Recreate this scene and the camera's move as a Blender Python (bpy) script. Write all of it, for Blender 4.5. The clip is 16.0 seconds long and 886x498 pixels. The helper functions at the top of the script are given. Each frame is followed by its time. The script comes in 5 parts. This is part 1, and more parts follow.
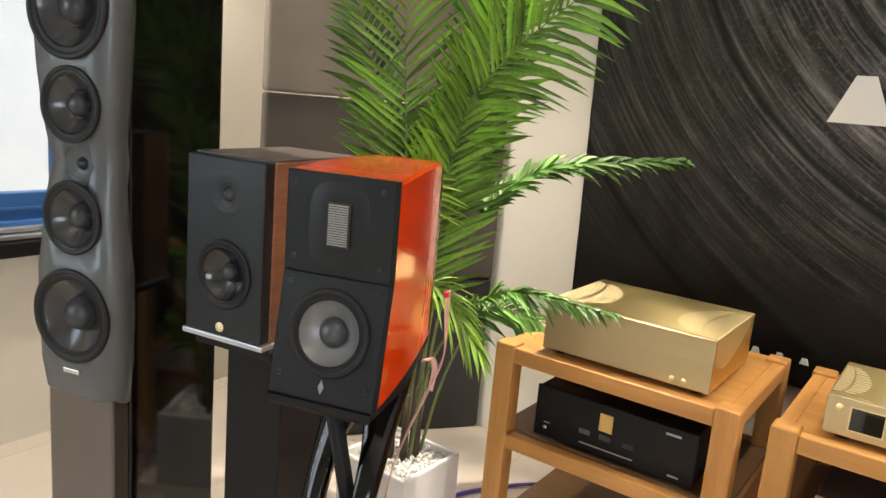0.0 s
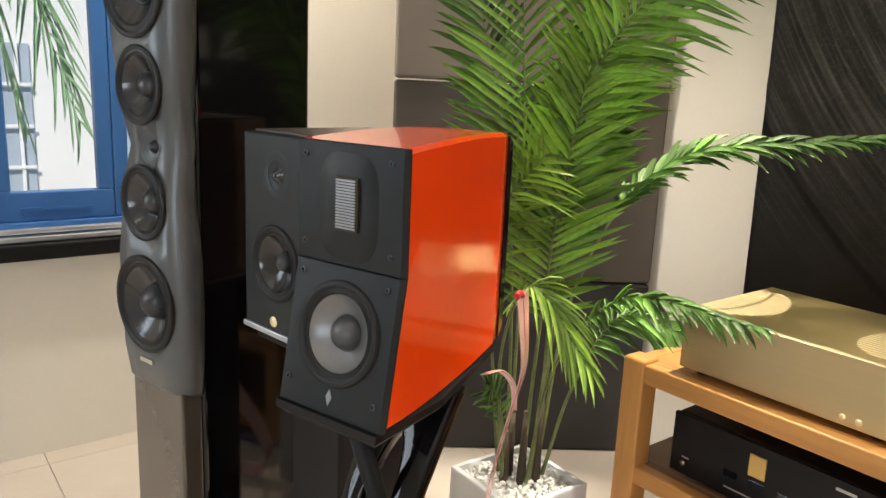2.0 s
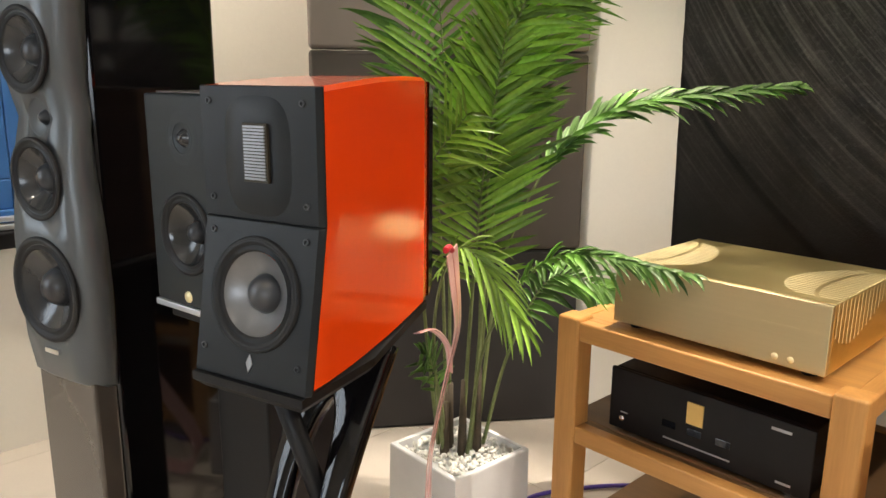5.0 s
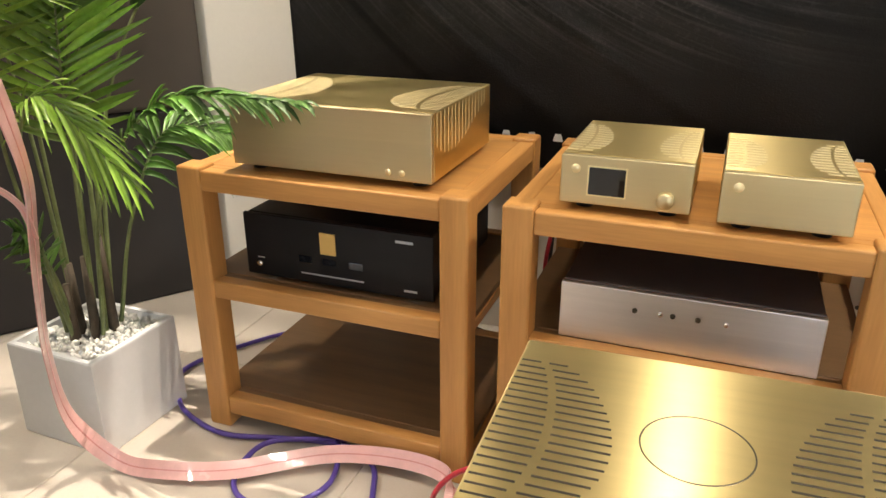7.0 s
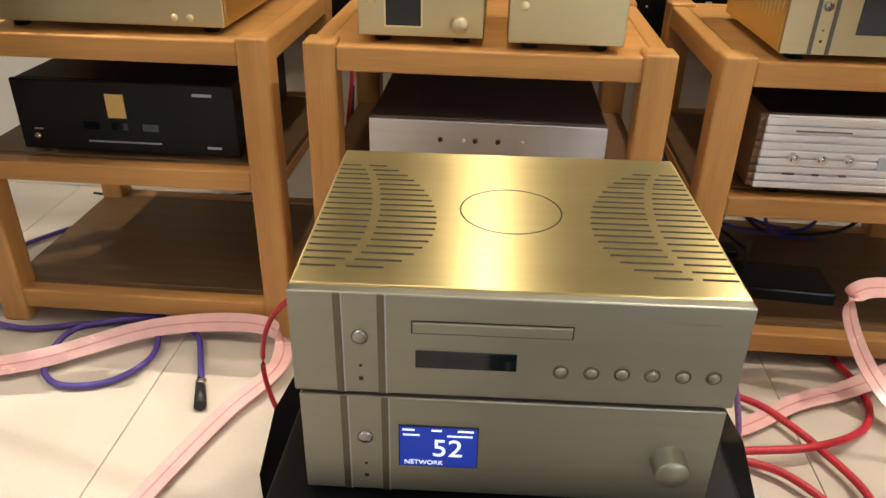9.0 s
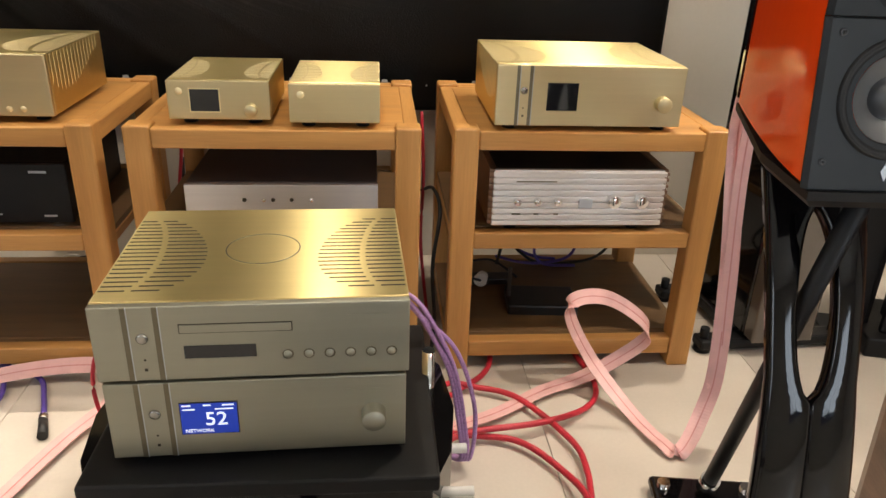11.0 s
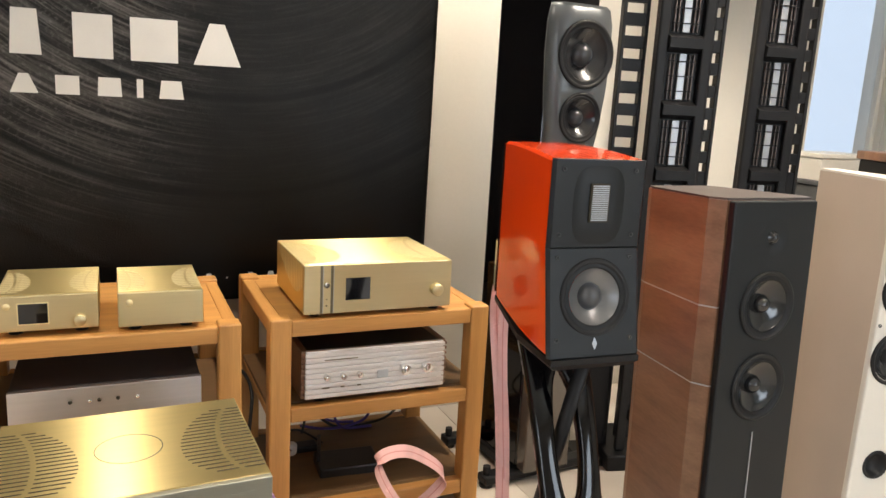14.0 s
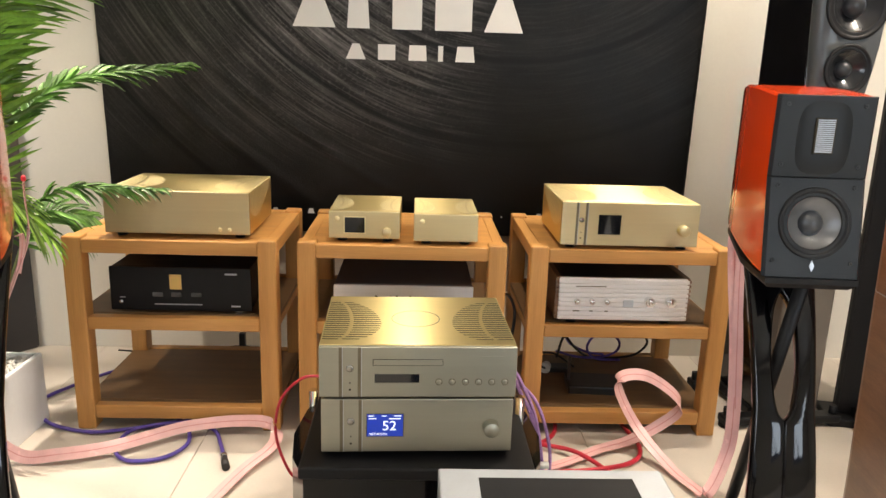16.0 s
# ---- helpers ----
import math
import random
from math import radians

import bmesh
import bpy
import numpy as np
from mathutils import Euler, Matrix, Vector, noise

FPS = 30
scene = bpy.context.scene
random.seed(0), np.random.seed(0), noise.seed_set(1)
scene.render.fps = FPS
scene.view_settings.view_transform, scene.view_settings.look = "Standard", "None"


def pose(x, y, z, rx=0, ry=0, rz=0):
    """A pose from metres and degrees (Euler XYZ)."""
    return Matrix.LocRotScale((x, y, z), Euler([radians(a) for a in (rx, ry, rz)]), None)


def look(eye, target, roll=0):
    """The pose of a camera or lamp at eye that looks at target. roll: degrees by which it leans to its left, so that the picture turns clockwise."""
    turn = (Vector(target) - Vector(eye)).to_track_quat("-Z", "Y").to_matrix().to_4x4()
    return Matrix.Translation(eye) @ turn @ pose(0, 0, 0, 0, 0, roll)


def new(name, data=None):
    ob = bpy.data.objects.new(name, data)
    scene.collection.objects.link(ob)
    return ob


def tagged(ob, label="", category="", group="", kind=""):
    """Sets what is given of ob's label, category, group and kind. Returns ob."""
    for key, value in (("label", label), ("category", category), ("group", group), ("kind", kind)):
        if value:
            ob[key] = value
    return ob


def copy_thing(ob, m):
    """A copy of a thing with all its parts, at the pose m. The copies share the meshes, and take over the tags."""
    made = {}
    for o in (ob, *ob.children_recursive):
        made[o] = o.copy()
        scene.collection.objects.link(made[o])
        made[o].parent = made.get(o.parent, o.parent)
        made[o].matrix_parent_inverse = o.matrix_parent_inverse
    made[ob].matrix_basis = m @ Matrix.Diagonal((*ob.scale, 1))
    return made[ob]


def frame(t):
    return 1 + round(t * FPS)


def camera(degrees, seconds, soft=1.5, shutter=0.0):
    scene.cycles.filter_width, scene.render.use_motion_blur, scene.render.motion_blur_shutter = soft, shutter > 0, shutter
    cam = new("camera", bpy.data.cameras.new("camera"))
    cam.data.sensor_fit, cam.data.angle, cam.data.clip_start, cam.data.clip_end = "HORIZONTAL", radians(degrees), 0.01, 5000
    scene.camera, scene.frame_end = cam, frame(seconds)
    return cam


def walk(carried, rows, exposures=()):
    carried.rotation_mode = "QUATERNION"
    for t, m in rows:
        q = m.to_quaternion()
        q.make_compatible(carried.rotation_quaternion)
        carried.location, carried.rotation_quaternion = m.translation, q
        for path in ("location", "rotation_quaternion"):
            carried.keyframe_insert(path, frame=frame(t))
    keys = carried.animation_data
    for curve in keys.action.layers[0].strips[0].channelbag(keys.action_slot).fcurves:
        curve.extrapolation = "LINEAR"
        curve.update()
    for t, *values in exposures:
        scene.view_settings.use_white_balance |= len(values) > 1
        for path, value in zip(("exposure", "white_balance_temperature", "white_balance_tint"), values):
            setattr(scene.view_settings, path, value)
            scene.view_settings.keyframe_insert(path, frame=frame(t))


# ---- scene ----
cam = camera(61.5, 16.0)
PATH = [
    (0, (0.831, 0.563, 1.324), (-0.296, 2.166, 0.922), 5.0),
    (0.5, (0.881, 0.677, 1.312), (-0.346, 2.202, 0.9), 4.7),
    (1, (0.827, 0.796, 1.292), (-0.522, 2.211, 0.869), 4.0),
    (1.5, (0.822, 0.875, 1.279), (-0.635, 2.178, 0.855), 3.3),
    (2, (0.872, 0.924, 1.265), (-0.669, 2.126, 0.841), 2.6),
    (2.5, (0.879, 0.945, 1.244), (-0.706, 2.091, 0.828), 2.1),
    (3, (0.871, 0.945, 1.237), (-0.737, 2.064, 0.831), 1.6),
    (3.2, (0.872, 0.944, 1.234), (-0.74, 2.058, 0.836), 1.5),
    (5.3, (0.843, 0.97, 1.183), (-0.494, 2.384, 0.722), 0.3),
    (5.5, (0.85, 0.984, 1.173), (-0.424, 2.45, 0.696), 0.2),
    (6, (0.875, 1.016, 1.152), (-0.206, 2.608, 0.61), 0.1),
    (6.5, (0.893, 1.039, 1.12), (0.024, 2.727, 0.492), 0.1),
    (7, (0.915, 1.062, 1.098), (0.25, 2.792, 0.346), -0.1),
    (7.5, (0.913, 1.061, 1.062), (0.411, 2.796, 0.202), 0.1),
    (8, (0.9, 1.029, 0.988), (0.535, 2.769, 0.071), 0.3),
    (8.2, (0.901, 1.013, 0.967), (0.59, 2.754, 0.033), 0.5),
    (10.3, (0.995, 0.831, 1.045), (1.058, 2.581, 0.079), 1.8),
    (10.5, (1.045, 0.78, 1.058), (1.123, 2.55, 0.131), 1.8),
    (11, (1.117, 0.629, 1.111), (1.297, 2.446, 0.295), 2.1),
    (11.5, (1.099, 0.535, 1.165), (1.47, 2.371, 0.465), 2.7),
    (12, (1.017, 0.432, 1.217), (1.619, 2.245, 0.627), 3.0),
    (12.5, (0.965, 0.451, 1.263), (1.785, 2.208, 0.771), 3.1),
    (13, (0.951, 0.522, 1.261), (1.948, 2.205, 0.845), 3.6),
    (13.5, (0.929, 0.47, 1.264), (1.925, 2.161, 0.879), 3.6),
    (14, (0.92, 0.351, 1.28), (1.726, 2.138, 0.884), 3.1),
    (14.5, (0.995, 0.185, 1.274), (1.52, 2.068, 0.851), 2.6),
    (15, (1.078, 0.02, 1.268), (1.346, 1.948, 0.807), 2.0),
    (15.5, (1.056, -0.017, 1.258), (1.167, 1.919, 0.767), 1.8),
    (16, (0.925, 0.0, 1.223), (1.002, 1.939, 0.74), 1.8),
]
walk(cam, [(t, look(eye, target, roll)) for t, eye, target, roll in PATH],
     [(0.0, 0.14), (3.0, 0.10), (5.5, 0.08), (6.5, 0.0), (7.5, -0.08), (8.2, -0.32), (10.3, -0.33), (11.0, -0.28), (12.5, -0.05), (16.0, -0.02)])

# ---- world, sun and lamps ----
world = bpy.data.worlds.new("world")
scene.world = world
world.use_nodes = True
wn = world.node_tree
sky = wn.nodes.new("ShaderNodeTexSky")
sky.sky_type, sky.sun_disc = "NISHITA", False
sky.sun_elevation, sky.sun_rotation = radians(52), radians(125)
wn.links.new(sky.outputs["Color"], wn.nodes["Background"].inputs["Color"])
wn.nodes["Background"].inputs["Strength"].default_value = 0.15


def lamp(name, kind, m, energy, color, **extra):
    data = bpy.data.lights.new(name, kind)
    data.energy, data.color = energy, color
    for key, value in extra.items():
        if key == "size":
            data.shape, data.size, data.size_y = "RECTANGLE", value[0], value[1]
        elif key == "radius":
            data.shadow_soft_size = value
        elif key == "cone":
            data.spot_size, data.spot_blend = radians(value[0]), value[1]
        elif key == "angle":
            data.angle = radians(value)
    ob = new(name, data)
    ob.matrix_world = m
    return ob


WARM, DAY = (1.0, 0.88, 0.73), (0.82, 0.91, 1.0)
lamp("sun", "SUN", look((6, -5, 9), (0, 0, 0)), 5.0, (1.0, 0.95, 0.88), angle=0.6)
lamp("window_daylight", "AREA", look((-1.72, -1.0, 1.5), (1.2, 0.6, 0.9)), 34, DAY, size=(1.5, 1.35))
lamp("window_daylight", "AREA", look((3.1, -2.57, 1.48), (2.5, 1.5, 0.7)), 52, DAY, size=(1.6, 1.3))
SPOTS = [(0.93, 2.84, 54), (2.12, 2.58, 160), (3.10, 1.7, 190), (0.93, 1.05, 22), (-1.35, 1.85, 165), (2.6, 0.2, 75), (-0.6, -0.6, 35), (3.9, -1.2, 35), (1.3, -1.6, 35)]
AIMED = [((0.05, 2.78), (-0.30, 1.95), 360, 38), ((0.12, 2.12), (-0.42, 2.36), 30, 80)]
for sx, sy, watts in SPOTS:
    lamp("downlight_beam", "SPOT", look((sx, sy, 2.66), (sx + 0.001, sy, 0)), watts, WARM, radius=0.035, cone=(115, 0.6))

for (sx, sy), (ax, ay), watts, cone in AIMED:
    lamp("downlight_beam", "SPOT", look((sx, sy, 2.66), (ax, ay, 0)), watts, WARM, radius=0.007, cone=(cone, 0.6))


# ---- materials ----
def M(name, color, rough=0.5, metal=0.0, var=0.15, scale=8.0, bump=0.05, bscale=180.0, stretch=(1, 1, 1), coat=0.0, spec=0.5, random_amount=0.0, rvar=0.06, dark=None):
    m = bpy.data.materials.new(name)
    m.use_nodes = True
    t = m.node_tree
    n, k = t.nodes, t.links
    b = n["Principled BSDF"]
    co = n.new("ShaderNodeTexCoord")
    mp = n.new("ShaderNodeMapping")
    mp.inputs["Scale"].default_value = stretch
    k.new(co.outputs["Object"], mp.inputs["Vector"])
    big, fine = n.new("ShaderNodeTexNoise"), n.new("ShaderNodeTexNoise")
    big.inputs["Scale"].default_value, big.inputs["Detail"].default_value = scale, 5
    fine.inputs["Scale"].default_value, fine.inputs["Detail"].default_value = bscale, 4
    k.new(mp.outputs["Vector"], big.inputs["Vector"])
    k.new(mp.outputs["Vector"], fine.inputs["Vector"])
    ramp = n.new("ShaderNodeValToRGB")
    lo = dark or tuple(c * (1 - var) for c in color)
    hi = tuple(min(1.0, c * (1 + var)) for c in color)
    ramp.color_ramp.elements[0].position, ramp.color_ramp.elements[1].position = 0.3, 0.72
    ramp.color_ramp.elements[0].color, ramp.color_ramp.elements[1].color = (*lo, 1), (*hi, 1)
    mixf = n.new("ShaderNodeMath")
    mixf.operation = "MULTIPLY_ADD"
    mixf.inputs[1].default_value = 0.3
    k.new(fine.outputs["Fac"], mixf.inputs[0])
    half = n.new("ShaderNodeMath")
    half.operation = "MULTIPLY"
    half.inputs[1].default_value = 0.7
    k.new(big.outputs["Fac"], half.inputs[0])
    k.new(half.outputs[0], mixf.inputs[2])
    k.new(mixf.outputs[0], ramp.inputs["Fac"])
    out = ramp.outputs["Color"]
    if random_amount:
        info, hsv = n.new("ShaderNodeObjectInfo"), n.new("ShaderNodeHueSaturation")
        rng = n.new("ShaderNodeMapRange")
        rng.inputs["To Min"].default_value, rng.inputs["To Max"].default_value = 1 - random_amount, 1 + random_amount
        k.new(info.outputs["Random"], rng.inputs["Value"])
        k.new(rng.outputs["Result"], hsv.inputs["Value"])
        k.new(out, hsv.inputs["Color"])
        out = hsv.outputs["Color"]
    k.new(out, b.inputs["Base Color"])
    rr = n.new("ShaderNodeMapRange")
    rr.inputs["To Min"].default_value, rr.inputs["To Max"].default_value = max(0.02, rough - rvar), min(1, rough + rvar)
    k.new(big.outputs["Fac"], rr.inputs["Value"])
    k.new(rr.outputs["Result"], b.inputs["Roughness"])
    b.inputs["Metallic"].default_value = metal
    b.inputs["Specular IOR Level"].default_value = spec
    b.inputs["Coat Weight"].default_value = coat
    b.inputs["Coat Roughness"].default_value = 0.03
    if bump:
        bp = n.new("ShaderNodeBump")
        bp.inputs["Strength"].default_value, bp.inputs["Distance"].default_value = bump, 0.002
        k.new(fine.outputs["Fac"], bp.inputs["Height"])
        k.new(bp.outputs["Normal"], b.inputs["Normal"])
    return m


def glow(name, color, strength):
    m = bpy.data.materials.new(name)
    m.use_nodes = True
    b = m.node_tree.nodes["Principled BSDF"]
    b.inputs["Base Color"].default_value = (*color, 1)
    b.inputs["Emission Color"].default_value = (*color, 1)
    b.inputs["Emission Strength"].default_value = strength
    return m


def wood(name, color, dark, axis, rough=0.42, coat=0.0):
    s = [26.0, 26.0, 26.0]
    s[axis] = 1.6
    return M(name, color, rough, 0, 0.12, 1.0, 0.08, 9.0, tuple(s), coat, dark=dark, random_amount=0.07)


OAK, OAK_D = (0.57, 0.295, 0.092), (0.42, 0.20, 0.055)
oak = [wood("oiled_oak_" + a, OAK, OAK_D, i) for i, a in enumerate("xyz")]
# the oak darkened: shade inside the rack put into the shelf colour
oak_shaded = wood("shaded_shelf_oak", (0.20, 0.112, 0.048), (0.15, 0.082, 0.034), 0, 0.5)
walnut_z = wood("walnut_veneer", (0.27, 0.125, 0.06), (0.16, 0.068, 0.032), 2, 0.3, 0.3)
walnut_y = wood("walnut_band", (0.255, 0.142, 0.083), (0.145, 0.074, 0.041), 1, 0.36, 0.15)
gold = M("brushed_gold", (0.78, 0.635, 0.30), 0.33, 1, 0.04, 3, 0.025, 60, (0.6, 30, 30), rvar=0.05)
gold_front = M("satin_gold", (0.70, 0.60, 0.36), 0.45, 1, 0.04, 3, 0.06, 60, (0.6, 30, 30), rvar=0.04)
champagne = M("champagne_anodised", (0.40, 0.39, 0.315), 0.45, 1, 0.04, 3, 0.06, 60, (0.6, 30, 30), rvar=0.04)
gt = gold.node_tree
tan = gt.nodes.new("ShaderNodeTangent")
tan.direction_type, tan.axis = "RADIAL", "Y"
gp = gt.nodes["Principled BSDF"]
gt.links.new(tan.outputs["Tangent"], gp.inputs["Tangent"])
gp.inputs["Anisotropic"].default_value, gp.inputs["Anisotropic Rotation"].default_value = 0.97, 0.25
# pale gold for trim; on vents it paints in the lamps' glint
gold_rib = M("gold_trim_and_glint", (0.95, 0.84, 0.52), 0.48, 0.75, 0.04, 6, 0.02)
badge_gold = M("gold_badge_paint", (0.74, 0.50, 0.16), 0.4, 0.3, 0.05, 10, 0.02)
slot_dark = M("slot_shadow", (0.035, 0.027, 0.014), 0.7, 0, 0.2, 40, 0)
groove = M("groove_metal", (0.20, 0.18, 0.13), 0.35, 1, 0.1, 20, 0)
silver = M("brushed_silver", (0.86, 0.84, 0.83), 0.46, 1, 0.05, 4, 0.06, 60, (0.6, 30, 30))
chrome = M("chrome", (0.8, 0.8, 0.8), 0.12, 1, 0.03, 10, 0)
cap_metal = M("dark_chrome", (0.42, 0.41, 0.38), 0.2, 1, 0.05, 10, 0)
steel_grey = M("grey_lid", (0.12, 0.10, 0.095), 0.5, 0.6, 0.12, 10, 0.05)
black_metal = M("black_anodised", (0.008, 0.008, 0.009), 0.42, 0.1, 0.2, 20, 0.05, spec=0.3)
black_gloss = M("black_lacquer", (0.004, 0.0035, 0.004), 0.07, 0, 0.2, 4, 0.0, spec=0.42, rvar=0.02)
black_matt = M("black_paint", (0.007, 0.007, 0.008), 0.45, 0, 0.25, 14, 0.08, spec=0.25)
baffle_black = M("satin_black_baffle", (0.010, 0.012, 0.014), 0.45, 0, 0.12, 12, 0.06, 400, spec=0.3)
baffle_blue = M("smoked_baffle", (0.010, 0.015, 0.018), 0.38, 0, 0.12, 12, 0.05, 400, spec=0.35)
rubber = M("rubber", (0.008, 0.008, 0.009), 0.5, 0, 0.2, 30, 0.03, spec=0.35)
orange = M("orange_lacquer", (0.87, 0.062, 0.003), 0.16, 0, 0.03, 3, 0.0, coat=0.55, rvar=0.02)
cap_grey = M("grey_dust_cap", (0.085, 0.088, 0.095), 0.36, 0.5, 0.08, 20, 0.02)
cone_grey = M("ceramic_cone", (0.21, 0.212, 0.22), 0.36, 0.6, 0.08, 20, 0.02)
cone_dark = M("dark_cone", (0.03, 0.031, 0.034), 0.25, 0.3, 0.15, 20, 0.02, coat=0.4)
cone_gloss = M("glossy_black_cone", (0.010, 0.011, 0.013), 0.20, 0.0, 0.15, 20, 0.0, coat=0.35)
cap_dark = M("dust_cap", (0.045, 0.047, 0.052), 0.3, 0.4, 0.1, 20, 0)
ribbon_silver = M("ribbon_foil", (0.38, 0.39, 0.41), 0.38, 0.8, 0.1, 60, 0.1, 500)
grey_sat = M("grey_satin_paint", (0.10, 0.11, 0.118), 0.33, 0.25, 0.06, 6, 0.02, 500)
taupe_gloss = M("taupe_lacquer", (0.085, 0.07, 0.058), 0.15, 0, 0.08, 3, 0, coat=0.8)
white_paint = M("white_wall_paint", (0.74, 0.70, 0.62), 0.75, 0, 0.04, 2.0, 0.06, 90)
ceil_paint = M("ceiling_paint", (0.80, 0.78, 0.74), 0.8, 0, 0.03, 2, 0.03)
tile_mat = M("floor_tile_ceramic", (0.56, 0.50, 0.43), 0.36, 0, 0.07, 5, 0.03, 120, random_amount=0.03)
grout = M("grout", (0.36, 0.32, 0.275), 0.85, 0, 0.15, 30, 0.1)
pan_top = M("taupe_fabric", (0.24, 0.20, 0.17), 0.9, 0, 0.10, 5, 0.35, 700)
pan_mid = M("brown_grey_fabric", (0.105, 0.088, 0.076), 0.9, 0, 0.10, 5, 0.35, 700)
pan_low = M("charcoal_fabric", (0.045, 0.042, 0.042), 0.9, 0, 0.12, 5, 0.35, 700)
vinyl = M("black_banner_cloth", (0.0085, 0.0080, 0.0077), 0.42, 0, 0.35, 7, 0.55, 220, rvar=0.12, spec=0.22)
vt = vinyl.node_tree


def vnode(kind, op=None, *values):
    nd = vt.nodes.new("ShaderNode" + kind)
    if op:
        nd.operation = op
    for i, v in enumerate(values):
        if hasattr(v, "is_linked"):
            vt.links.new(v, nd.inputs[i])
        elif v is not None:
            nd.inputs[i].default_value = v
    return nd.outputs[0]


# the print on the cloth: fine curved strokes round a far centre and two dark arcs, with the downlights' sheen painted
# into the colour
vsep = vt.nodes.new("ShaderNodeSeparateXYZ")
vco = vt.nodes.new("ShaderNodeTexCoord")
vt.links.new(vco.outputs["Object"], vsep.inputs[0])
vdx, vdz = vnode("Math", "SUBTRACT", vsep.outputs[0], 1.3), vnode("Math", "SUBTRACT", vsep.outputs[2], 2.3)
vr = vnode("Math", "SQRT", vnode("Math", "ADD", vnode("Math", "MULTIPLY", vdx, vdx), vnode("Math", "MULTIPLY", vdz, vdz)))
va = vnode("Math", "ARCTAN2", vdz, vdx)
strokes = []
for kr, ka in ((34.0, 2.4), (110.0, 5.0), (9.0, 1.2)):
    vec = vt.nodes.new("ShaderNodeCombineXYZ")
    vt.links.new(vnode("Math", "MULTIPLY", vr, kr), vec.inputs[0])
    vt.links.new(vnode("Math", "MULTIPLY", va, ka), vec.inputs[1])
    tx = vt.nodes.new("ShaderNodeTexNoise")
    tx.inputs["Scale"].default_value, tx.inputs["Detail"].default_value = 1.0, 3
    vt.links.new(vec.outputs[0], tx.inputs["Vector"])
    strokes.append(tx.outputs["Fac"])
speck = vt.nodes.new("ShaderNodeTexNoise")
speck.inputs["Scale"].default_value, speck.inputs["Detail"].default_value = 75.0, 4
vt.links.new(vco.outputs["Object"], speck.inputs["Vector"])


def vrange(value, a, c, lo, hi):
    nd = vt.nodes.new("ShaderNodeMapRange")
    vt.links.new(value, nd.inputs[0])
    for i, v in enumerate((a, c, lo, hi)):
        nd.inputs[i + 1].default_value = v
    return nd.outputs[0]


# sheen put into the colour: brightens strokes and specks up and to the left
sheen_mask = vnode("Math", "MULTIPLY", vrange(vsep.outputs[2], 0.80, 1.35, 0.0, 1.15), vnode("Math", "MULTIPLY", vrange(vsep.outputs[0], 1.25, 0.8, 0.10, 1.7), vrange(vsep.outputs[0], 0.0, 0.6, 0.30, 1.0)))
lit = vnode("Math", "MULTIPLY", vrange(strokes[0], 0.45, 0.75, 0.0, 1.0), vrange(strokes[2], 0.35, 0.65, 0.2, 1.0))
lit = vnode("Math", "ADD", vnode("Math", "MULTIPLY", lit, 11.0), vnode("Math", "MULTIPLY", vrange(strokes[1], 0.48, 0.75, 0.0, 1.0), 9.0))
lit = vnode("Math", "ADD", vnode("Math", "MULTIPLY", lit, sheen_mask), vnode("Math", "MULTIPLY", vrange(speck.outputs["Fac"], 0.52, 0.75, 0.0, 4.0), sheen_mask))
# ground tone follows the painted sheen, darker low and to the right
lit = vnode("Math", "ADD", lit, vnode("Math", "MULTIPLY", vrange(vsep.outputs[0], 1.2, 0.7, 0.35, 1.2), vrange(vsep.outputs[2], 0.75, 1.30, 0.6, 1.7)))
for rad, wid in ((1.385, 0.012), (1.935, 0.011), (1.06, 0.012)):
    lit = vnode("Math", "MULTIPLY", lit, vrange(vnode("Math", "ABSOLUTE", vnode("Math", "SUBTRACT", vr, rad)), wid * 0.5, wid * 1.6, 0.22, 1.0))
vp = vt.nodes["Principled BSDF"]
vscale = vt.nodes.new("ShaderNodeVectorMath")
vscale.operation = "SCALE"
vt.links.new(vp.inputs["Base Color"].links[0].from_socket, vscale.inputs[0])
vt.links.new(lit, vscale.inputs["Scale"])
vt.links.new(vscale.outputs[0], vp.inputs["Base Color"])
print_white = M("white_print", (0.72, 0.71, 0.69), 0.6, 0, 0.04, 10, 0.02)
pot_white = M("white_planter", (0.76, 0.77, 0.78), 0.5, 0, 0.05, 6, 0.12, 60)
pebble_mat = M("white_pebbles", (0.72, 0.71, 0.67), 0.6, 0, 0.12, 25, 0.2, 120)
# one leaf green in plain, shaded and lamp-lit tones, light put into the colour
leaf = [M("leaf_green", (0.155, 0.30, 0.032), 0.34, 0, 0.45, 9, 0.05, 90),
        M("leaf_shaded", (0.075, 0.17, 0.024), 0.5, 0, 0.45, 9, 0.05, 90),
        M("leaf_lit", (0.22, 0.37, 0.045), 0.34, 0, 0.35, 9, 0.05, 90)]
for lm in leaf:
    lt = lm.node_tree
    geo, rmap, hsv = lt.nodes.new("ShaderNodeNewGeometry"), lt.nodes.new("ShaderNodeMapRange"), lt.nodes.new("ShaderNodeHueSaturation")
    rmap.inputs["To Min"].default_value, rmap.inputs["To Max"].default_value = 0.5, 1.75
    lp = lt.nodes["Principled BSDF"]
    lt.links.new(geo.outputs["Random Per Island"], rmap.inputs["Value"])
    lt.links.new(rmap.outputs["Result"], hsv.inputs["Value"])
    lt.links.new(lp.inputs["Base Color"].links[0].from_socket, hsv.inputs["Color"])
    lt.links.new(hsv.outputs["Color"], lp.inputs["Base Color"])
leaf_out = M("sunlit_leaf", (0.30, 0.50, 0.26), 0.4, 0, 0.3, 9, 0.05, 90)
